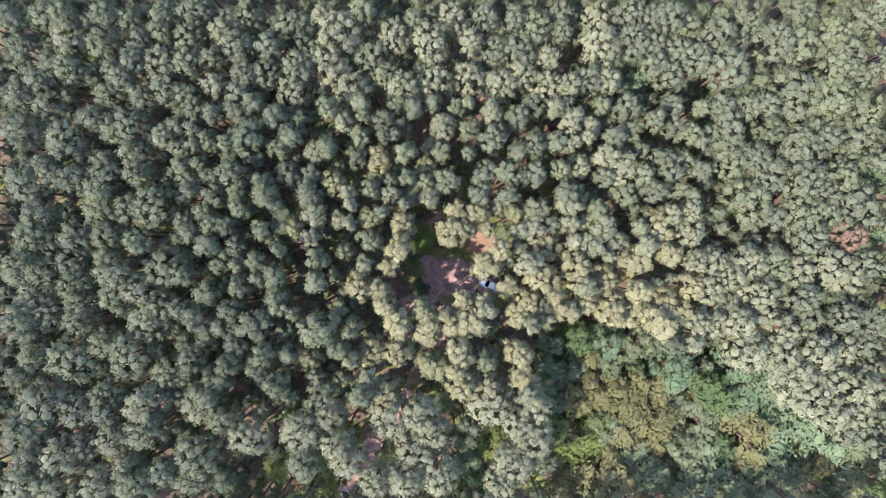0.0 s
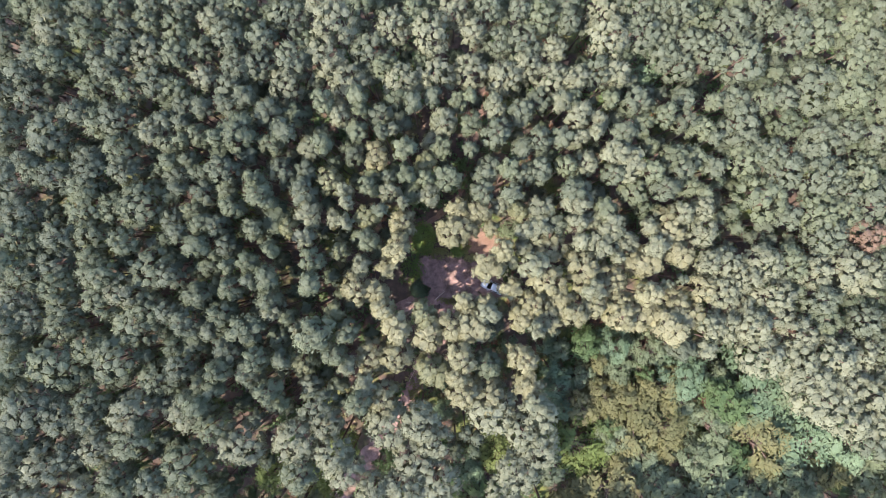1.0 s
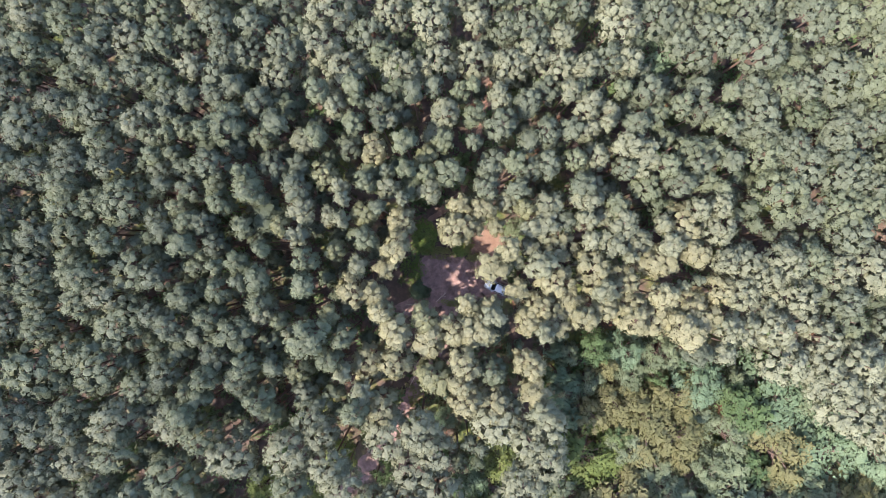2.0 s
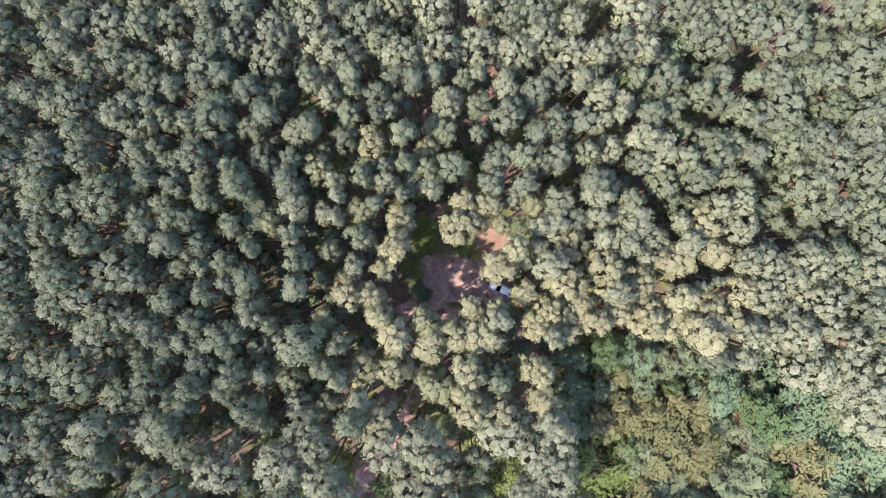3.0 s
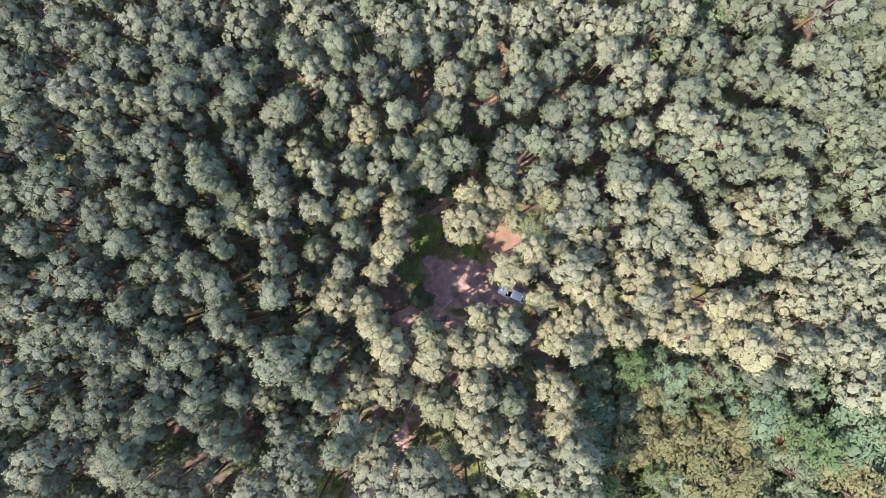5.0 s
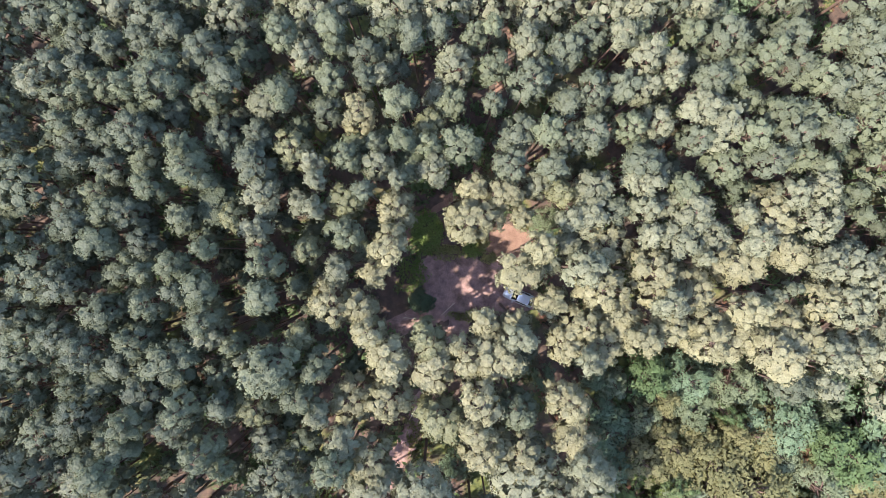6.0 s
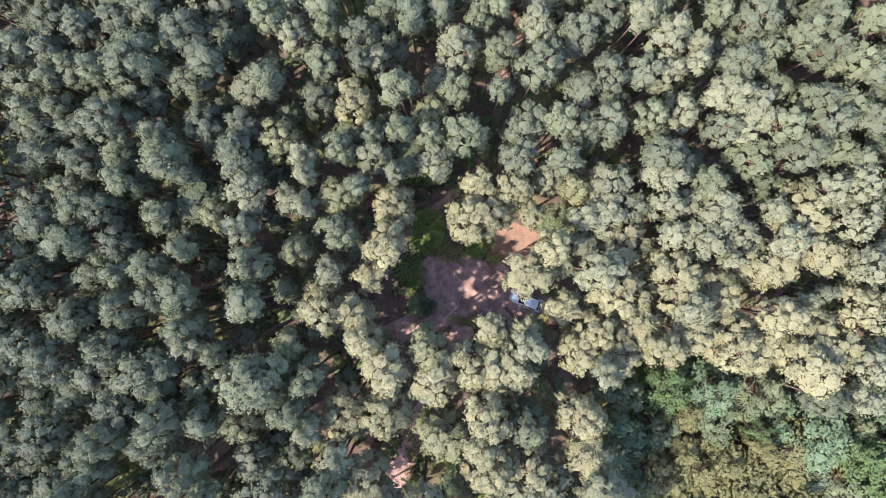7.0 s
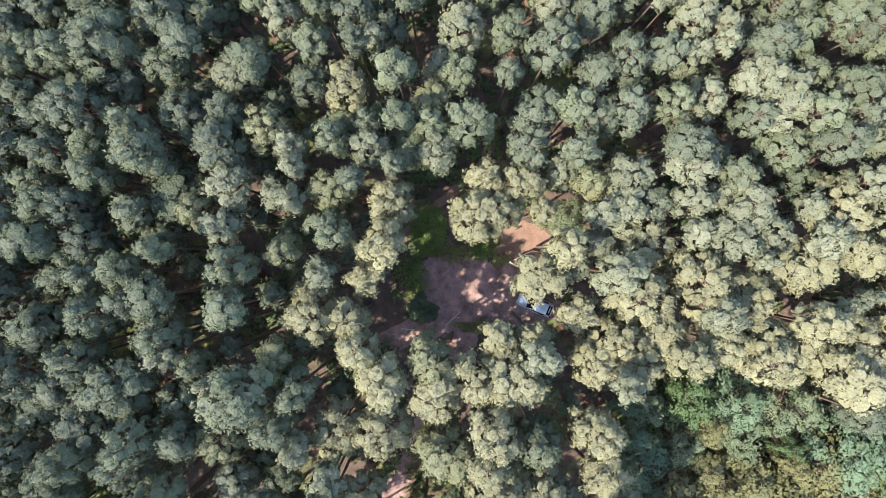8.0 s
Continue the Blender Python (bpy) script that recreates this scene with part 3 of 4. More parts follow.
stand(GREY, [
    (-48.9, 29.9, 2.0), (-48.6, 12.0, 2.5), (-48.4, 33.2, 2.6), (-44.6, 37.5, 2.3), (-43.9, 25.3, 2.7), (-43.6, -34.9, 2.2), (-42.4, 19.5, 1.5), (-41.6, -9.6, 1.9),
    (-41.6, 4.2, 2.0), (-41.4, -3.9, 2.1), (-40.7, 11.1, 1.9), (-40.5, 37.7, 2.2), (-40.2, 9.3, 1.3), (-40.1, 19.5, 1.6), (-39.9, 2.5, 1.5), (-39.7, -18.0, 2.4),
    (-39.6, 22.0, 2.0), (-38.7, -10.9, 2.4), (-38.6, 38.5, 1.8), (-37.0, 21.7, 1.7), (-36.5, 8.8, 1.9), (-35.4, -12.4, 1.5), (-34.4, 3.6, 2.0), (-34.4, 36.8, 2.5),
    (-33.0, 22.1, 2.1), (-32.9, 0.5, 2.0), (-32.9, 12.0, 2.6), (-32.8, 25.0, 2.3), (-32.6, 32.2, 2.7), (-32.2, -15.2, 2.3),
])
stand(GREY, [
    (-31.7, 27.9, 2.4), (-30.2, 23.0, 1.6), (-29.8, 14.5, 1.4), (-29.0, -18.2, 2.4), (-28.9, 28.6, 2.7), (-28.8, -4.6, 1.3), (-27.8, 32.4, 2.2), (-26.8, 20.8, 2.2),
    (-25.3, 19.5, 1.1), (-24.7, 12.1, 2.4), (-24.2, 36.3, 3.1), (-24.1, -16.4, 1.4), (-23.7, 17.6, 1.7), (-23.2, 29.2, 2.7), (-21.2, 8.8, 2.2), (-21.0, 12.0, 1.6),
    (-19.4, -24.1, 3.2), (-13.6, 14.8, 1.8), (-11.5, 31.4, 3.1), (-9.7, 20.7, 1.9), (-9.5, 5.9, 1.1), (-9.3, 17.8, 1.1), (-8.3, 11.0, 1.1), (-6.7, 20.2, 1.8),
    (-4.7, 22.5, 1.5), (-1.7, 23.5, 1.4), (4.2, 15.4, 1.1), (6.0, 9.0, 2.1), (6.9, 12.4, 2.3), (7.1, 37.8, 2.2),
])
stand(GREY, [
    (8.1, 17.8, 2.5), (9.1, 33.3, 2.6), (10.5, 8.8, 1.4), (11.8, 37.9, 2.0), (12.1, 21.4, 2.2), (12.3, 15.5, 1.7), (12.5, 11.6, 1.9), (12.8, 32.5, 3.0),
    (14.8, 12.4, 2.1), (14.8, 16.7, 2.4), (14.9, 23.5, 2.3), (17.8, 4.0, 1.6), (18.4, 17.4, 1.6), (19.5, 39.4, 2.3), (19.9, 9.0, 1.7), (19.9, 36.1, 2.0),
    (24.2, 28.2, 2.6), (26.6, 11.8, 1.9), (27.8, 18.0, 1.7), (30.2, 23.2, 2.3), (31.4, 39.6, 2.6), (31.7, 34.7, 3.3), (34.6, 9.5, 2.2), (35.2, 30.6, 2.3),
    (35.5, 34.3, 2.3), (35.5, 38.7, 2.6), (37.0, 12.4, 1.9), (37.4, 38.3, 2.6), (37.6, -4.7, 1.2), (37.6, 29.7, 2.6),
])
stand(GREY, [
    (37.8, -15.7, 2.3), (38.1, 23.6, 1.8), (38.4, 20.3, 1.9), (39.1, 32.7, 2.3), (42.1, 31.2, 2.7), (42.6, 13.0, 1.7), (42.8, 17.6, 1.4), (46.1, 35.8, 3.1),
    (46.5, 23.9, 2.3), (47.2, 20.2, 3.5), (47.3, 30.3, 3.6), (48.1, 17.2, 2.6), (49.9, 35.1, 2.6), (51.8, 15.3, 2.8), (52.2, 39.4, 3.4), (54.3, 24.2, 2.3),
    (54.6, 12.7, 3.4), (54.9, 5.2, 2.1), (55.3, 34.9, 3.4), (59.8, -8.0, 2.8), (59.9, 26.3, 4.3), (60.0, 18.7, 2.1), (60.0, 39.9, 2.6), (60.1, 11.4, 3.5),
    (60.4, 16.1, 3.7), (60.9, 2.4, 3.1), (64.3, 8.9, 2.6), (64.7, 18.6, 2.3), (66.9, -11.6, 2.8), (67.7, 33.4, 3.4),
])
stand(GREY, [
    (68.6, -30.4, 3.2), (69.1, 6.8, 4.3), (70.2, -15.6, 2.6), (70.7, 18.7, 3.0), (71.0, -2.7, 2.8), (71.2, -12.1, 2.6), (71.2, 29.8, 2.8), (71.2, 38.5, 2.8),
])
stand(YELLOWISH, [
    (-66.9, -19.9, 1.8), (-66.4, -3.0, 3.2), (-65.4, 1.9, 2.9), (-64.5, -17.0, 2.5), (-63.1, 37.5, 2.5), (-59.1, -17.4, 3.8), (-58.0, -5.8, 2.5), (-54.7, 5.8, 3.2),
    (-54.1, -14.8, 2.5), (-53.8, -1.5, 2.2), (-53.7, 24.5, 2.6), (-53.7, 32.6, 2.5), (-51.8, -7.4, 2.9), (-50.1, 6.4, 2.9), (-48.2, -37.0, 3.1), (-45.2, -9.1, 2.5),
    (-41.8, 13.3, 1.6), (-41.2, 34.2, 2.5), (-40.9, 24.6, 2.0), (-39.8, 16.8, 1.4), (-38.9, -32.9, 3.3), (-38.5, 6.1, 1.9), (-37.4, 17.4, 2.1), (-36.7, 3.8, 1.9),
    (-35.1, -26.5, 2.6), (-34.6, -0.9, 1.1), (-33.7, -12.3, 1.7), (-32.9, 8.9, 1.6), (-31.8, 6.4, 1.9), (-31.6, 37.8, 2.5),
])
stand(YELLOWISH, [
    (-29.1, -2.0, 1.6), (-27.3, 1.0, 1.6), (-26.6, 16.4, 2.3), (-25.2, -13.5, 2.1), (-24.1, -22.9, 1.5), (-23.6, -10.4, 1.4), (-13.3, 18.1, 1.6), (-13.0, 38.6, 2.3),
    (-12.6, 21.2, 1.4), (-9.2, 28.7, 2.2), (-7.1, 23.2, 1.9), (-4.5, 37.2, 2.0), (-2.8, 10.8, 1.3), (-0.3, 15.8, 1.6), (2.2, 23.0, 1.6), (4.0, 23.3, 1.4),
    (10.0, 12.4, 1.5), (15.6, 36.9, 2.6), (19.1, 13.0, 2.2), (20.0, 23.4, 1.6), (25.2, 6.3, 1.6), (26.0, 23.4, 1.6), (30.1, 9.1, 2.3), (31.3, 19.7, 2.0),
    (32.4, 12.0, 2.0), (32.7, 16.8, 1.9), (39.3, 10.2, 2.1), (41.0, 19.2, 2.1), (41.2, 37.4, 3.0), (48.1, 14.3, 2.6),
])
stand(YELLOWISH, [
    (50.8, 8.3, 3.9), (54.9, -2.0, 3.2), (59.5, 6.1, 3.1), (60.5, -11.0, 3.1), (63.3, 6.1, 2.8), (65.2, 25.1, 3.4), (65.8, 36.4, 2.9),
])
stand(YELLOW, [
    (-23.6, 3.2, 1.6), (-21.5, -17.1, 2.4), (-17.5, 10.6, 2.3), (-16.6, -9.6, 1.6), (-15.8, -0.4, 2.0), (-11.6, 5.1, 2.5), (-3.1, -10.2, 2.2), (-3.0, 13.4, 1.7),
    (-1.7, -18.9, 2.5), (11.7, 6.1, 1.6),
])
stand(BLUISH, [
    (-62.9, -4.0, 2.5), (-62.7, 12.0, 2.2), (-60.0, 37.0, 2.0), (-58.9, 28.6, 2.3), (-57.9, -11.5, 2.5), (-57.5, -8.9, 2.6), (-56.6, 36.6, 2.2), (-54.6, 9.4, 2.2),
    (-53.7, -23.1, 2.6), (-53.7, 2.3, 2.5), (-53.2, -4.0, 2.0), (-52.7, 19.2, 2.1), (-50.8, -3.9, 2.2), (-50.4, 36.6, 2.3), (-49.9, -34.4, 2.6), (-49.9, -16.6, 3.7),
    (-49.3, 15.3, 2.7), (-48.1, 24.2, 2.0), (-48.0, 1.0, 2.1), (-47.1, -11.5, 3.5), (-46.6, -28.7, 3.0), (-46.1, 7.0, 3.4), (-45.1, 34.8, 2.0), (-44.4, -2.8, 3.3),
    (-43.9, -20.1, 2.7), (-42.1, 16.2, 1.9), (-40.8, 29.8, 2.3), (-40.6, -36.7, 2.5), (-38.9, 13.6, 1.6), (-38.6, -22.6, 1.5),
])
stand(BLUISH, [
    (-37.4, 30.9, 2.0), (-37.3, -7.0, 2.3), (-37.1, 11.4, 1.9), (-36.9, 0.5, 1.8), (-36.8, -20.7, 2.1), (-35.9, -22.8, 1.6), (-35.7, -2.7, 1.9), (-34.3, -20.8, 1.5),
    (-33.5, 16.6, 1.2), (-33.3, -9.7, 2.0), (-33.0, -17.8, 1.7), (-32.2, -2.5, 1.3), (-32.0, -5.9, 2.6), (-30.6, 17.5, 2.4), (-29.7, -12.2, 2.6), (-28.9, 3.1, 1.7),
    (-28.2, 10.6, 1.5), (-27.6, 8.4, 1.9), (-27.5, -16.2, 1.8), (-26.5, 7.2, 1.4), (-26.2, -4.1, 1.8), (-26.1, -7.5, 1.7), (-26.0, -21.0, 1.9), (-25.1, -0.1, 1.0),
    (-21.9, -34.2, 2.9), (-19.7, -5.0, 1.7), (-19.7, -1.5, 1.8), (-19.2, -12.6, 2.5), (-18.2, 16.0, 1.5), (-18.0, 22.2, 1.6),
])
stand(BLUISH, [
    (-16.4, -16.0, 2.2), (-14.7, -12.6, 2.1), (-13.0, 22.9, 1.6), (-12.7, -22.8, 1.9), (-11.8, 1.6, 1.7), (-11.3, 9.5, 1.4), (-5.8, 15.0, 1.7), (-5.6, 11.1, 1.4),
    (0.6, 10.9, 2.3), (4.3, 19.5, 1.6), (6.9, -18.0, 2.5), (34.5, 21.0, 1.9), (35.9, 14.6, 2.0), (39.7, 14.4, 2.2), (41.1, 9.0, 1.4), (42.7, 23.4, 1.6),
    (51.2, 23.9, 2.1), (59.5, 34.4, 3.0), (66.2, 29.5, 3.4), (66.6, 12.2, 2.8), (71.4, 23.4, 3.2),
])
stand(SUNLIT, [
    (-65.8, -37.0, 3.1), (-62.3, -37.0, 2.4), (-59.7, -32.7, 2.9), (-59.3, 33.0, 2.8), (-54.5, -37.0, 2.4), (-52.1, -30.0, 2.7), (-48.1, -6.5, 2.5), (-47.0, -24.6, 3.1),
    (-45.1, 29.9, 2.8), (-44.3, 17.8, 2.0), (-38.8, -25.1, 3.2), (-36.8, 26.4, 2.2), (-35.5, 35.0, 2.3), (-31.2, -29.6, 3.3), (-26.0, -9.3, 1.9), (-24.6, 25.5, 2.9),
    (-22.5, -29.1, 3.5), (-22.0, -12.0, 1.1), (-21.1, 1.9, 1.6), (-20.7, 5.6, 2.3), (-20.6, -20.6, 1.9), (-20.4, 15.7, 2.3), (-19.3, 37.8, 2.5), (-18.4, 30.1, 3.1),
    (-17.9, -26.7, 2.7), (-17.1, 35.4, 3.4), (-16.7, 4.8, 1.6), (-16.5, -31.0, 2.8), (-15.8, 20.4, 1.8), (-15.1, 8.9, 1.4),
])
stand(SUNLIT, [
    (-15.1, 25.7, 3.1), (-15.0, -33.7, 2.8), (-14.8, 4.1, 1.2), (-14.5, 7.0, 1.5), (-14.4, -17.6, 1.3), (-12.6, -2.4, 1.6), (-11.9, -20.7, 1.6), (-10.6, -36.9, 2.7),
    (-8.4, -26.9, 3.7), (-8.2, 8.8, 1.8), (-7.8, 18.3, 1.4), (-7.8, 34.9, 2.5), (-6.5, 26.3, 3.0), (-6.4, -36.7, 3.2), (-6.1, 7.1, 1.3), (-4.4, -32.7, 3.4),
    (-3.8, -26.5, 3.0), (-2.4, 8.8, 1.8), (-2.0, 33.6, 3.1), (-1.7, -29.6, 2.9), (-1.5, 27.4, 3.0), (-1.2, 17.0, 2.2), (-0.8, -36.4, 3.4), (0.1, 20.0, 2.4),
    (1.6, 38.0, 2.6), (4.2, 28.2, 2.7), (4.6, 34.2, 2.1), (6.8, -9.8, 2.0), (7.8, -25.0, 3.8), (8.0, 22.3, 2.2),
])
stand(SUNLIT, [
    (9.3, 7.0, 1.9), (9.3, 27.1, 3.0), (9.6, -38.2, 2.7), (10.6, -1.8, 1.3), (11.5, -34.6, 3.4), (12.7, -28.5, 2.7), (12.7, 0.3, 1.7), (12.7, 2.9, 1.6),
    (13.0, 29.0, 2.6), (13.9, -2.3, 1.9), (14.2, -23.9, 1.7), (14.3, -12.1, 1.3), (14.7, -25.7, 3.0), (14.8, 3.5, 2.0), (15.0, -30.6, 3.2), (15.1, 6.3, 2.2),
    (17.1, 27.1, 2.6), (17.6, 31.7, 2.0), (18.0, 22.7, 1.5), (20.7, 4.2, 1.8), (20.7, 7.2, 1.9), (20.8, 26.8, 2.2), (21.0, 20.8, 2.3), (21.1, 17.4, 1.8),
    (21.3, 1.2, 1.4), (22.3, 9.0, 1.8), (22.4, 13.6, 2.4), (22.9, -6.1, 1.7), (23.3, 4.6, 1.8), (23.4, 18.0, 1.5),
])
stand(SUNLIT, [
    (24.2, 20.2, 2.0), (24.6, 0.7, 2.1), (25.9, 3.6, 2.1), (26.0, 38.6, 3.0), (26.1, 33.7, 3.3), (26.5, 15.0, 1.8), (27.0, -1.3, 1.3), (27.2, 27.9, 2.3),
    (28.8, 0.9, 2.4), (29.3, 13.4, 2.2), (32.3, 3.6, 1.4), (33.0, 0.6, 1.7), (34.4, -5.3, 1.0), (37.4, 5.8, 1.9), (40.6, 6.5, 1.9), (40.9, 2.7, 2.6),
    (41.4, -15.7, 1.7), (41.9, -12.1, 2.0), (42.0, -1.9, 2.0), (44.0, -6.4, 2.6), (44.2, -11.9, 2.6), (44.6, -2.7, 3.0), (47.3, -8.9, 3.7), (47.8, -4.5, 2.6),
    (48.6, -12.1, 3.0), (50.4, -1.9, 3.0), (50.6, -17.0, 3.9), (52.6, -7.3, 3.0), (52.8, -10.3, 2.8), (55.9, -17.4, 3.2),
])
stand(SUNLIT, [
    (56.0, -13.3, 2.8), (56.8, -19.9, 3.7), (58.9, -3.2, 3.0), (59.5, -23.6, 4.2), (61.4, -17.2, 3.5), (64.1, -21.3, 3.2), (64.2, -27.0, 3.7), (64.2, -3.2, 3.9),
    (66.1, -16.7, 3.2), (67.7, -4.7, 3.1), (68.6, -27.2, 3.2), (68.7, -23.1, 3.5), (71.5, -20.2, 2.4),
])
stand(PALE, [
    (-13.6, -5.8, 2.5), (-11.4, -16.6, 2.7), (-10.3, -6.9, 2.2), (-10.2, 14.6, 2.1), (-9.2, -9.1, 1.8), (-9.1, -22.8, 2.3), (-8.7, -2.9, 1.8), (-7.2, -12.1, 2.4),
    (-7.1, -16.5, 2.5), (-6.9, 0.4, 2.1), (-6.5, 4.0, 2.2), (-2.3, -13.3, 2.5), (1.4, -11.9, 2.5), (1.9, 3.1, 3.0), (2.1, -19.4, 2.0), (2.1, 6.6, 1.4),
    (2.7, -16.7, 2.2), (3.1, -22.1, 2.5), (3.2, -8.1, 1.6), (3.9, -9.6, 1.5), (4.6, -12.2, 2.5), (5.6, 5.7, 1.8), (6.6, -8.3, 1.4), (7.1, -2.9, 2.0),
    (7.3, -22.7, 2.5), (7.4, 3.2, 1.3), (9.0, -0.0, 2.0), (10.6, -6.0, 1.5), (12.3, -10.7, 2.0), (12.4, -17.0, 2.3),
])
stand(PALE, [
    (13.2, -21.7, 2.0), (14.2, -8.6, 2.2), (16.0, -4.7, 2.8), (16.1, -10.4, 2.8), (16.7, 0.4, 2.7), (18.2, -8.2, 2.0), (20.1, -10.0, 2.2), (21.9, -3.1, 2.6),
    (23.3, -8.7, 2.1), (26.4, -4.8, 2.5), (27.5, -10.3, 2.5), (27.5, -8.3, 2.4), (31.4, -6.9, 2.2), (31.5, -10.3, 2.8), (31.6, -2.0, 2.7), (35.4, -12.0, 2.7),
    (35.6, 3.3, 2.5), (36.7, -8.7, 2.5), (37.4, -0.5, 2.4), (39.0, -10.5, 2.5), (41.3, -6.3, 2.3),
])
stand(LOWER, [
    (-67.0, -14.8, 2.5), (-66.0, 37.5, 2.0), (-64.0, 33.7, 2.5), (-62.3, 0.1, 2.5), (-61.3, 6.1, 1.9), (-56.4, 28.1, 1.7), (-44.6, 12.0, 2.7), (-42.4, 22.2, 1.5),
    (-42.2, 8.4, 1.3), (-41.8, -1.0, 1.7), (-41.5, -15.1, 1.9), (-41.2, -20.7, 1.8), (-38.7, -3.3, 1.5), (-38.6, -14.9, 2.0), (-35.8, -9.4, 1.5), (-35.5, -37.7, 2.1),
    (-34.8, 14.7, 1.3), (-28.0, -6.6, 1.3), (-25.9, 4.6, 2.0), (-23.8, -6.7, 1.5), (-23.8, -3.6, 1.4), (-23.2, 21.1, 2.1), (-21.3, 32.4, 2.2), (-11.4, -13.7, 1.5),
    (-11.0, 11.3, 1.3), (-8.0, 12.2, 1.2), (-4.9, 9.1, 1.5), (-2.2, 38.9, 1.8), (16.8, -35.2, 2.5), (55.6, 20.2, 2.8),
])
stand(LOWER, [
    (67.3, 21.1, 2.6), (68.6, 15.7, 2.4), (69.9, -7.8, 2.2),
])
stand(DYING, [
    (67.8, 2.4, 2.6),
])
stand(LEAFY, [
    (-57.6, -25.4, 1.4), (-52.5, -36.7, 1.4), (-50.2, -31.8, 1.8), (-32.1, -43.8, 2.5), (-26.6, -28.7, 1.6), (-9.6, -36.7, 2.5), (-1.1, -19.0, 1.3), (4.7, -43.6, 3.5),
    (24.2, -16.2, 2.8), (28.2, -30.5, 2.6), (34.2, -20.8, 1.5), (45.3, -23.0, 2.3), (48.3, -25.8, 2.8), (49.8, -35.6, 2.0), (68.0, -43.3, 2.9), (77.7, -41.8, 3.6),
])
stand(BRIGHT, [
    (-29.4, -38.5, 2.8), (-21.0, -39.0, 2.1), (-20.5, -42.8, 2.5), (-17.2, -33.8, 1.6), (9.2, -34.9, 2.6), (23.4, -33.8, 3.9),
])
stand(MIXED, [
    (-22.5, -43.6, 2.4), (11.6, 3.6, 1.6), (19.9, -17.1, 1.9), (24.1, -21.7, 2.4), (24.7, -43.6, 2.8), (29.2, -32.2, 2.8), (30.4, -21.1, 2.5), (30.7, -43.1, 2.8),
    (33.9, -35.0, 3.8), (35.1, -17.4, 3.0), (36.7, -40.1, 3.6), (41.0, -26.3, 2.9), (42.8, -36.0, 3.0), (44.3, -43.1, 3.5), (45.8, -30.2, 3.8), (46.7, -21.7, 2.1),
    (46.8, -38.2, 3.0), (51.8, -43.3, 3.0), (52.8, -29.0, 3.2), (53.8, -40.1, 4.0), (56.8, -43.3, 2.8), (58.8, -37.5, 2.8), (58.8, -24.2, 3.0), (60.8, -39.8, 3.2),
    (61.8, -42.6, 3.2), (71.9, -37.2, 3.8), (72.1, -42.3, 3.0),
])
stand(SHADY, [
    (-38.8, -41.3, 3.0), (-37.6, -43.6, 2.8), (0.2, -27.9, 1.8), (0.6, -23.8, 1.3), (4.6, -37.3, 2.8), (11.6, -16.6, 1.6), (18.1, -16.9, 1.8), (18.4, -20.2, 2.0),
    (19.8, -23.8, 2.0), (20.4, -27.7, 1.7), (29.0, -16.6, 3.0), (34.0, 31.2, 2.4), (40.8, -21.8, 2.7), (53.2, -24.2, 4.0), (62.3, -33.3, 4.9), (68.8, -32.4, 3.5),
    (76.9, 13.2, 2.5), (77.9, 3.1, 2.2),
])
stand(GOLDEN, [
    (21.8, -43.4, 2.8), (23.8, -27.2, 2.8), (26.2, -19.2, 1.9), (27.3, -25.2, 2.1), (27.9, -40.5, 3.5), (32.0, -27.2, 2.9), (32.4, -29.7, 3.5), (34.8, -23.1, 1.8),
    (37.0, -30.2, 2.8), (37.5, -23.9, 2.5), (38.0, -33.3, 2.2), (53.7, -33.3, 3.6), (66.8, -38.8, 3.0),
])
stand(SHRUB, [
    (-2.6, 8.8, 1.8), (0.4, 8.1, 1.2), (4.3, 11.5, 1.3), (4.3, 15.2, 1.4),
])
# END STANDS
outer_forest()
for kind in (GREY, LOWER, YELLOWISH, YELLOW, BLUISH, SUNLIT, PALE, DYING, LEAFY, BRIGHT, MIXED, SHADY, GOLDEN, SHRUB):
    for root in kind.made:
        if root.get("waiting"):
            for ob in (*root.children, root):
                bpy.data.objects.remove(ob)


# ---- the clearing ----
def paint(name, colour, rough=0.3, metal=0.0, coat=0.0):
    n = Nodes(name, rough, metal)
    f = n.noise(n.local(), 5.0, 5.0)
    c = n.ramp(f, (0.3, tuple(k * 0.86 for k in colour)), (0.7, colour))
    n.bsdf.inputs["Coat Weight"].default_value = coat
    return n.colour(c).mat


CAR_PAINT = paint("silver_car_paint", (0.6, 0.62, 0.66), 0.32, 0.3, 1.0)
CAR_GLASS = paint("dark_car_glass", (0.012, 0.014, 0.018), 0.06)
RUBBER = paint("tyre_rubber", (0.02, 0.02, 0.021), 0.85)
ALLOY = paint("wheel_alloy", (0.45, 0.46, 0.48), 0.35, 0.9)
TRIM = paint("black_car_trim", (0.02, 0.02, 0.022), 0.6)
LAMP = paint("headlamp_glass", (0.7, 0.72, 0.75), 0.1, 0.3)
TAIL = paint("tail_lamp_red", (0.35, 0.015, 0.015), 0.2)
PLATE = paint("number_plate_white", (0.75, 0.75, 0.74), 0.5)


def hull(sections):
    """A closed skin through cross-sections, each a list of points."""
    bm = bmesh.new()
    rings = [[bm.verts.new(p) for p in ring] for ring in sections]
    n = len(rings[0])
    for a, b in zip(rings, rings[1:]):
        for i in range(n):
            bm.faces.new((a[i], a[(i + 1) % n], b[(i + 1) % n], b[i]))
    bm.faces.new(rings[0][::-1])
    bm.faces.new(rings[-1])
    bmesh.ops.recalc_face_normals(bm, faces=bm.faces)
    for f in bm.faces:
        f.smooth = True
    return bm


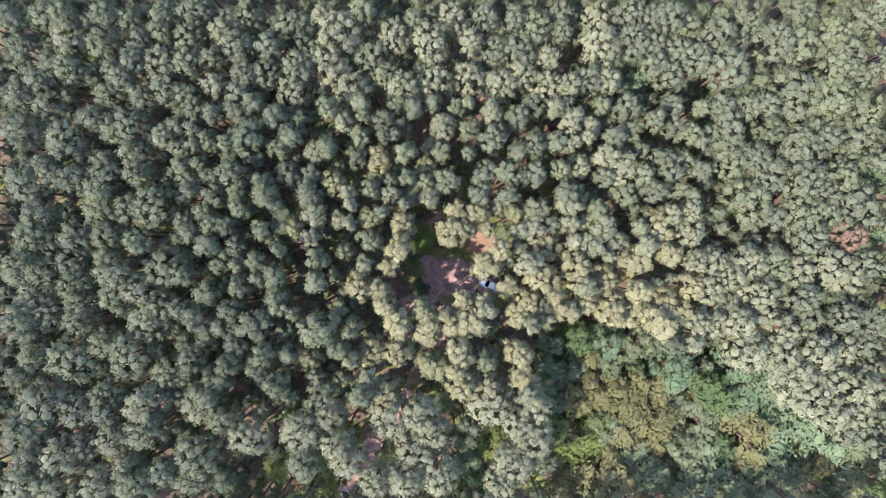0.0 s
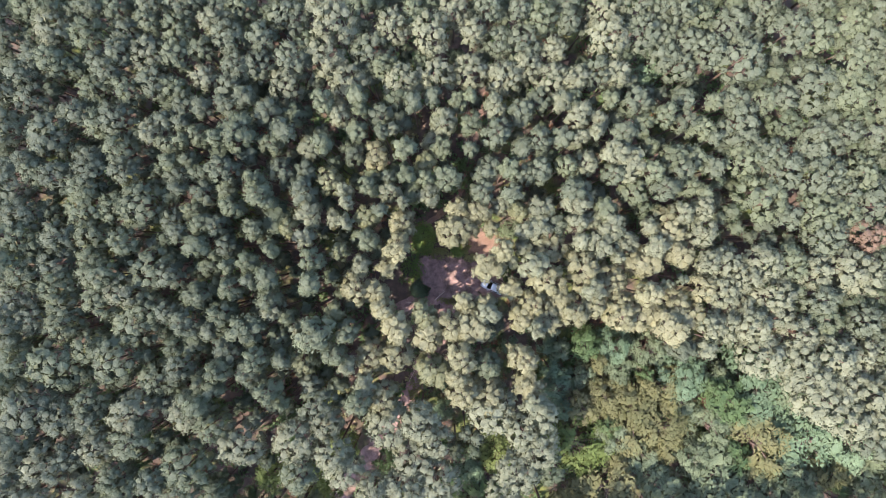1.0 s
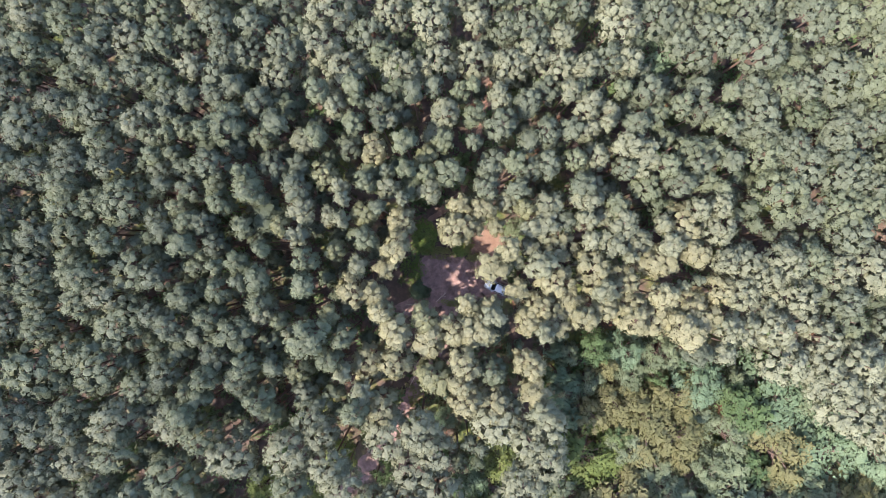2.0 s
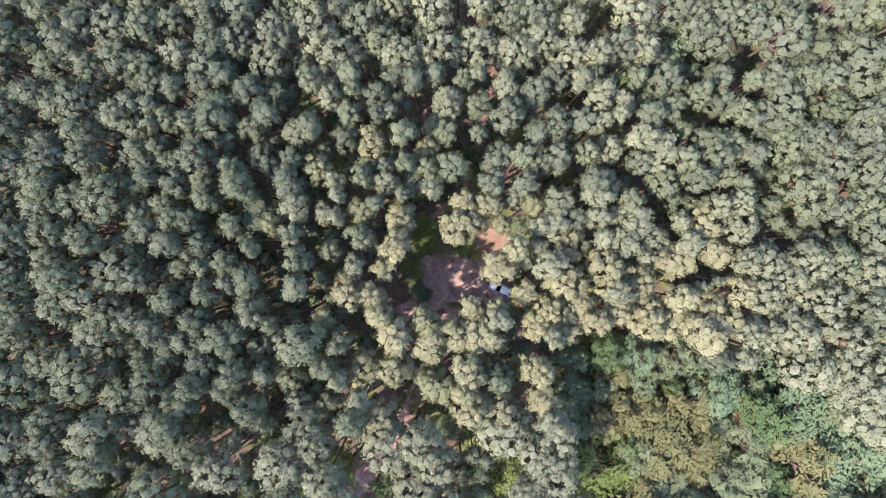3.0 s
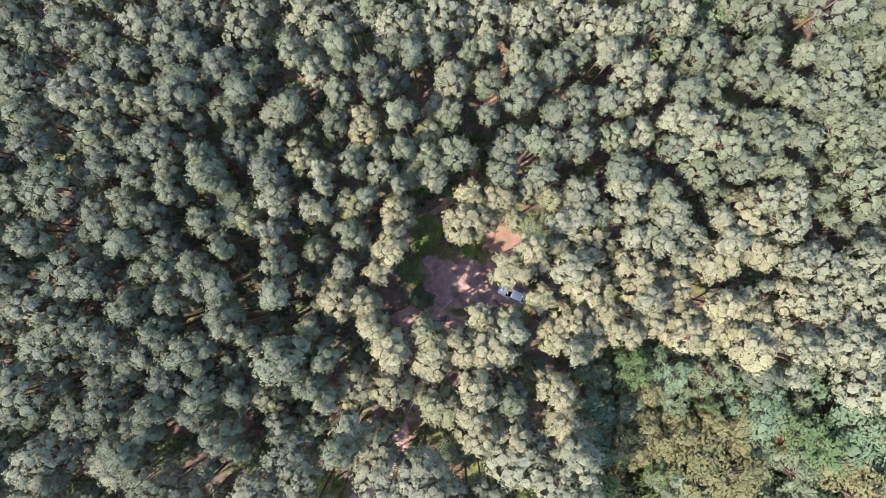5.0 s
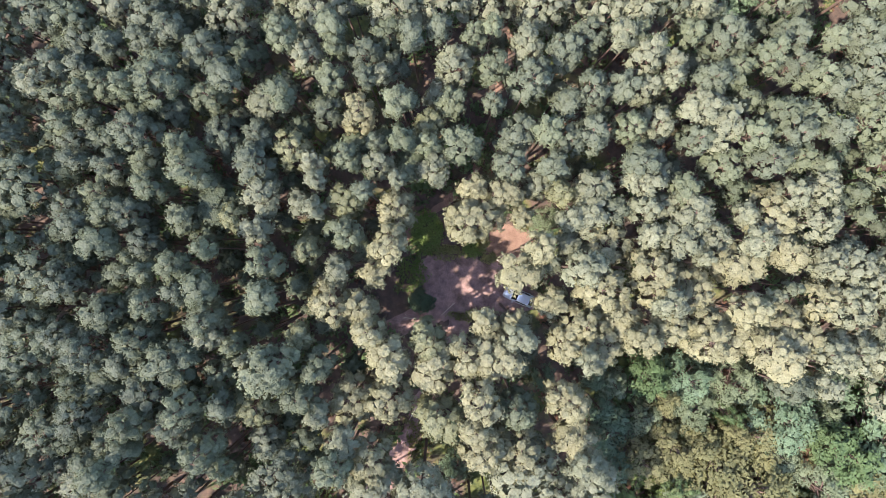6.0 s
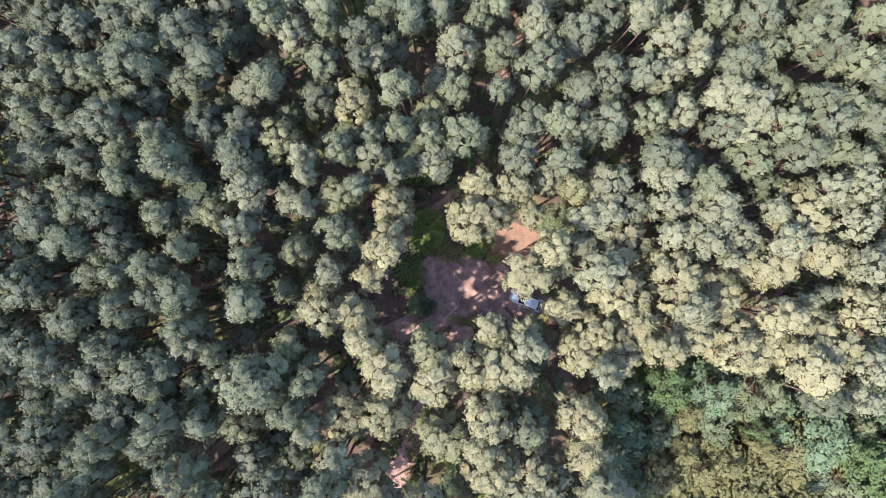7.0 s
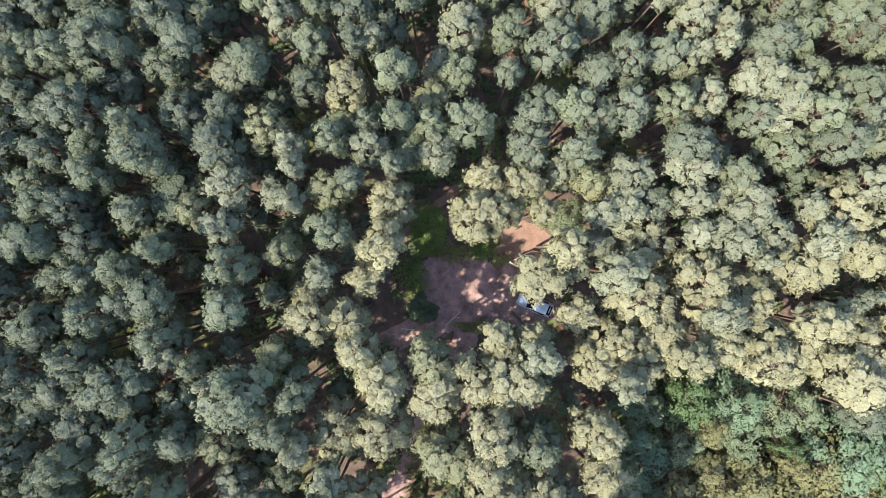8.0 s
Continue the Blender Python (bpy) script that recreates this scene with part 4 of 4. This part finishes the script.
def slab(corners, thick):
    """A thin pane on four corners, thick along its normal."""
    c = [Vector(p) for p in corners]
    normal = (c[1] - c[0]).cross(c[3] - c[0]).normalized() * thick
    bm = bmesh.new()
    low, top = [bm.verts.new(p - normal) for p in c], [bm.verts.new(p + normal) for p in c]
    bm.faces.new(low[::-1]), bm.faces.new(top)
    for i in range(4):
        bm.faces.new((low[i], low[(i + 1) % 4], top[(i + 1) % 4], top[i]))
    bmesh.ops.bevel(bm, geom=bm.edges[:], offset=thick * 0.6, segments=1, affect="EDGES")
    return bm


def round_part(name, radius, width, at, material, parent, sides=28, lip=0.03):
    """A wheel-shaped piece that turns about y."""
    bm = bmesh.new()
    rings = [(radius - lip, -width), (radius, -width + lip), (radius, width - lip), (radius - lip, width)]
    loops = [[bm.verts.new((at[0] + r * math.cos(6.2832 * k / sides), at[1] + y, at[2] + r * math.sin(6.2832 * k / sides))) for k in range(sides)] for r, y in rings]
    for a, b in zip(loops, loops[1:]):
        for k in range(sides):
            bm.faces.new((a[k], b[k], b[(k + 1) % sides], a[(k + 1) % sides]))
    bm.faces.new(loops[0]), bm.faces.new(loops[-1][::-1])
    bmesh.ops.recalc_face_normals(bm, faces=bm.faces)
    return part(name, bm, material, parent)


def car(x, y, turn):
    """A compact hatchback, nose towards its own -x."""
    root = tagged(new("car"), "silver-grey hatchback car parked beneath pine branches", "car")
    rows = [(-2.16, 0.62, 0.42, 0.60), (-2.05, 0.76, 0.30, 0.70), (-1.75, 0.85, 0.24, 0.80), (-1.2, 0.88, 0.22, 0.90), (-0.7, 0.89, 0.22, 0.97), (0.4, 0.90, 0.22, 1.0),
            (1.3, 0.89, 0.22, 1.02), (1.85, 0.86, 0.26, 1.0), (2.05, 0.78, 0.32, 0.92), (2.14, 0.66, 0.42, 0.78)]
    rings = []
    for px, w, low, top in rows:
        half = [(w * 0.86, low), (w, low + 0.16), (w, top - 0.22), (w * 0.95, top - 0.07), (w * 0.8, top), (w * 0.4, top + 0.025)]
        rings.append([(px, -a, b) for a, b in half] + [(px, a, b) for a, b in half[::-1]])
    body = part("body", hull(rings), CAR_PAINT, root, "silver-grey painted body")
    rows = [(-0.98, 0.78, 0.92, 0.94), (-0.62, 0.74, 0.92, 1.18), (-0.22, 0.66, 0.92, 1.41), (0.1, 0.63, 0.92, 1.475), (0.8, 0.62, 0.92, 1.48), (1.35, 0.61, 0.92, 1.44), (1.72, 0.62, 0.92, 1.24), (2.0, 0.66, 0.9, 0.99)]
    rings = []
    for px, w, low, top in rows:
        half = [(0.83, low), (w + (0.83 - w) * 0.5, (low + top) / 2), (w, top - 0.05), (w * 0.86, top), (w * 0.4, top + 0.012)]
        rings.append([(px, -a, b) for a, b in half] + [(px, a, b) for a, b in half[::-1]])
    cabin = part("cabin", hull(rings), CAR_PAINT, root)
    part("windscreen", slab([(-0.93, -0.68, 0.985), (-0.93, 0.68, 0.985), (-0.25, 0.58, 1.42), (-0.25, -0.58, 1.42)], 0.018), CAR_GLASS, cabin, "dark windscreen")
    part("rear_window", slab([(1.43, -0.54, 1.41), (1.43, 0.54, 1.41), (1.93, 0.56, 1.08), (1.93, -0.56, 1.08)], 0.018), CAR_GLASS, cabin, "dark rear window")
    for side in (-1, 1):
        for front, back, fall in ((-0.55, 0.35, 0.32), (0.42, 1.3, 0.0)):
            part("side_window", slab([(front, side * 0.815, 1.02), (back, side * 0.815, 1.02), (back - 0.04, side * 0.665, 1.38), (front + fall, side * 0.665, 1.38)], 0.016), CAR_GLASS, cabin, "dark side window")
        arm = part("mirror", hull([[(px, side * (0.9 + w), z) for w, z in ((0, 0.98), (0.2, 0.98), (0.2, 1.1), (0, 1.1))] for px in (-0.72, -0.58)]), CAR_PAINT, root)
        part("headlight", slab([(-2.10, side * 0.42, 0.66), (-2.0, side * 0.74, 0.66), (-1.78, side * 0.78, 0.80), (-1.9, side * 0.46, 0.79)], 0.02), LAMP, body, "clear headlight")
        part("tail_light", slab([(2.1, side * 0.52, 0.8), (2.06, side * 0.74, 0.8), (1.98, side * 0.76, 1.0), (2.02, side * 0.56, 1.0)], 0.02), TAIL, body, "red tail light")
        part("door_handle", slab([(0.1, side * 0.905, 0.86), (0.28, side * 0.905, 0.86), (0.28, side * 0.905, 0.89), (0.1, side * 0.905, 0.89)], 0.012), TRIM, body)
        for px in (-1.32, 1.28):
            tyre = round_part("wheel", 0.315, 0.1, (px, side * 0.81, 0.315), RUBBER, root)
            round_part("rim", 0.2, 0.02, (px, side * 0.9, 0.315), ALLOY, tyre, 20, 0.012)
    part("grille", slab([(-2.17, -0.4, 0.46), (-2.17, 0.4, 0.46), (-2.15, 0.4, 0.58), (-2.15, -0.4, 0.58)], 0.015), TRIM, body)
    part("number_plate", slab([(2.15, -0.26, 0.6), (2.15, 0.26, 0.6), (2.15, 0.26, 0.71), (2.15, -0.26, 0.71)], 0.012), PLATE, body, "plain white number plate")
    root.matrix_basis = pose(x, y, 0, 0, 0, turn)


car(8.95, -6.75, -23.5)


def wood(name, low, high):
    n = Nodes(name, 0.85)
    at = n.local()
    f = n.noise(at, 9.0, 6.0)
    return n.colour(n.ramp(f, (0.3, low), (0.7, high))).bump(f, 0.5, 0.01).mat


PALE_LOG = wood("peeled_log", (0.42, 0.33, 0.26), (0.62, 0.5, 0.4))
DARK_LOG = wood("weathered_log", (0.06, 0.04, 0.035), (0.13, 0.085, 0.07))


def log(name, a, b, r, material, parent, label="", sides=9):
    """A log from a to b, a little bent and thinner at its end."""
    a, b = Vector(a), Vector(b)
    bend = (b - a).orthogonal().normalized() * r * 0.35
    v, f = tube([a, a.lerp(b, 0.35) + bend, a.lerp(b, 0.7) + bend * 0.6, b], [r, r * 0.97, r * 0.93, r * 0.88], sides)
    f.append(tuple(range(sides))[::-1])
    ob = new(name, mesh_of(name, v, f, material))
    ob.parent = parent
    return tagged(ob, label)


def barrier(ends, rail, label):
    """A run of log fence: posts and two rails, the first post shared by nothing else."""
    root = tagged(new("log_fence"), label, "fence", "log fences by the sand")
    pts = [Vector((*p, 0)) for p in ends]
    root.matrix_basis = Matrix.Translation(pts[0])
    for p, q in zip(pts, pts[1:]):
        for z in (0.5, 0.92):
            log("rail", p - pts[0] + Vector((0, 0, z)), q - pts[0] + Vector((0, 0, z)), 0.085, rail, root)
    for p in pts:
        log("post", p - pts[0], p - pts[0] + Vector((0, 0, 1.1)), 0.1, rail, root)


barrier([(6.0, -1.78), (8.4, -3.1)], PALE_LOG, "sun-bleached log fence at the edge of the sand")
barrier([(6.15, -1.55), (8.6, -0.45), (9.5, -0.6)], DARK_LOG, "dark weathered log fence across the sand")
for i, (x, y, turn, reach) in enumerate(((-1.6, -9.3, 40, 2.4), (-5.2, -9.8, 170, 1.6), (-6.3, -24.2, 60, 2.6))):
    root = tagged(new("fallen_branch"), "bare bleached pine branch lying on the ground", "branch", "fallen branches")
    log("stem", (0, 0, 0.06), (reach, 0.1, 0.08), 0.05, PALE_LOG, root)
    for k, side in ((0.45, 1), (0.62, -1), (0.8, 1)):
        log("twig", (reach * k, 0.03, 0.08), (reach * k + 0.5, side * 0.4, 0.16), 0.02, PALE_LOG, root, "", 5)
    root.matrix_basis = pose(x, y, 0.03, 0, 0, turn)


def dead_pine(x, y, high):
    """A bare, standing dead trunk with a few broken limbs."""
    root = tagged(new("dead_pine"), "bare dark dead pine trunk standing beside the track", "dead tree")
    log("trunk", (0, 0, 0), (0.15, -0.1, high), 0.15, DARK_LOG, root)
    for k, turn, reach in ((0.55, 20, 0.9), (0.66, 200, 0.7), (0.75, 110, 1.0), (0.84, 300, 0.8), (0.92, 60, 0.6)):
        a = radians(turn)
        log("broken_limb", (0.1 * k, 0, high * k), (0.1 + reach * math.cos(a), reach * math.sin(a), high * k + 0.25), 0.03, DARK_LOG, root, "", 5)
    root.matrix_basis = pose(x, y, 0)


dead_pine(-3.8, -26.6, 13.0)
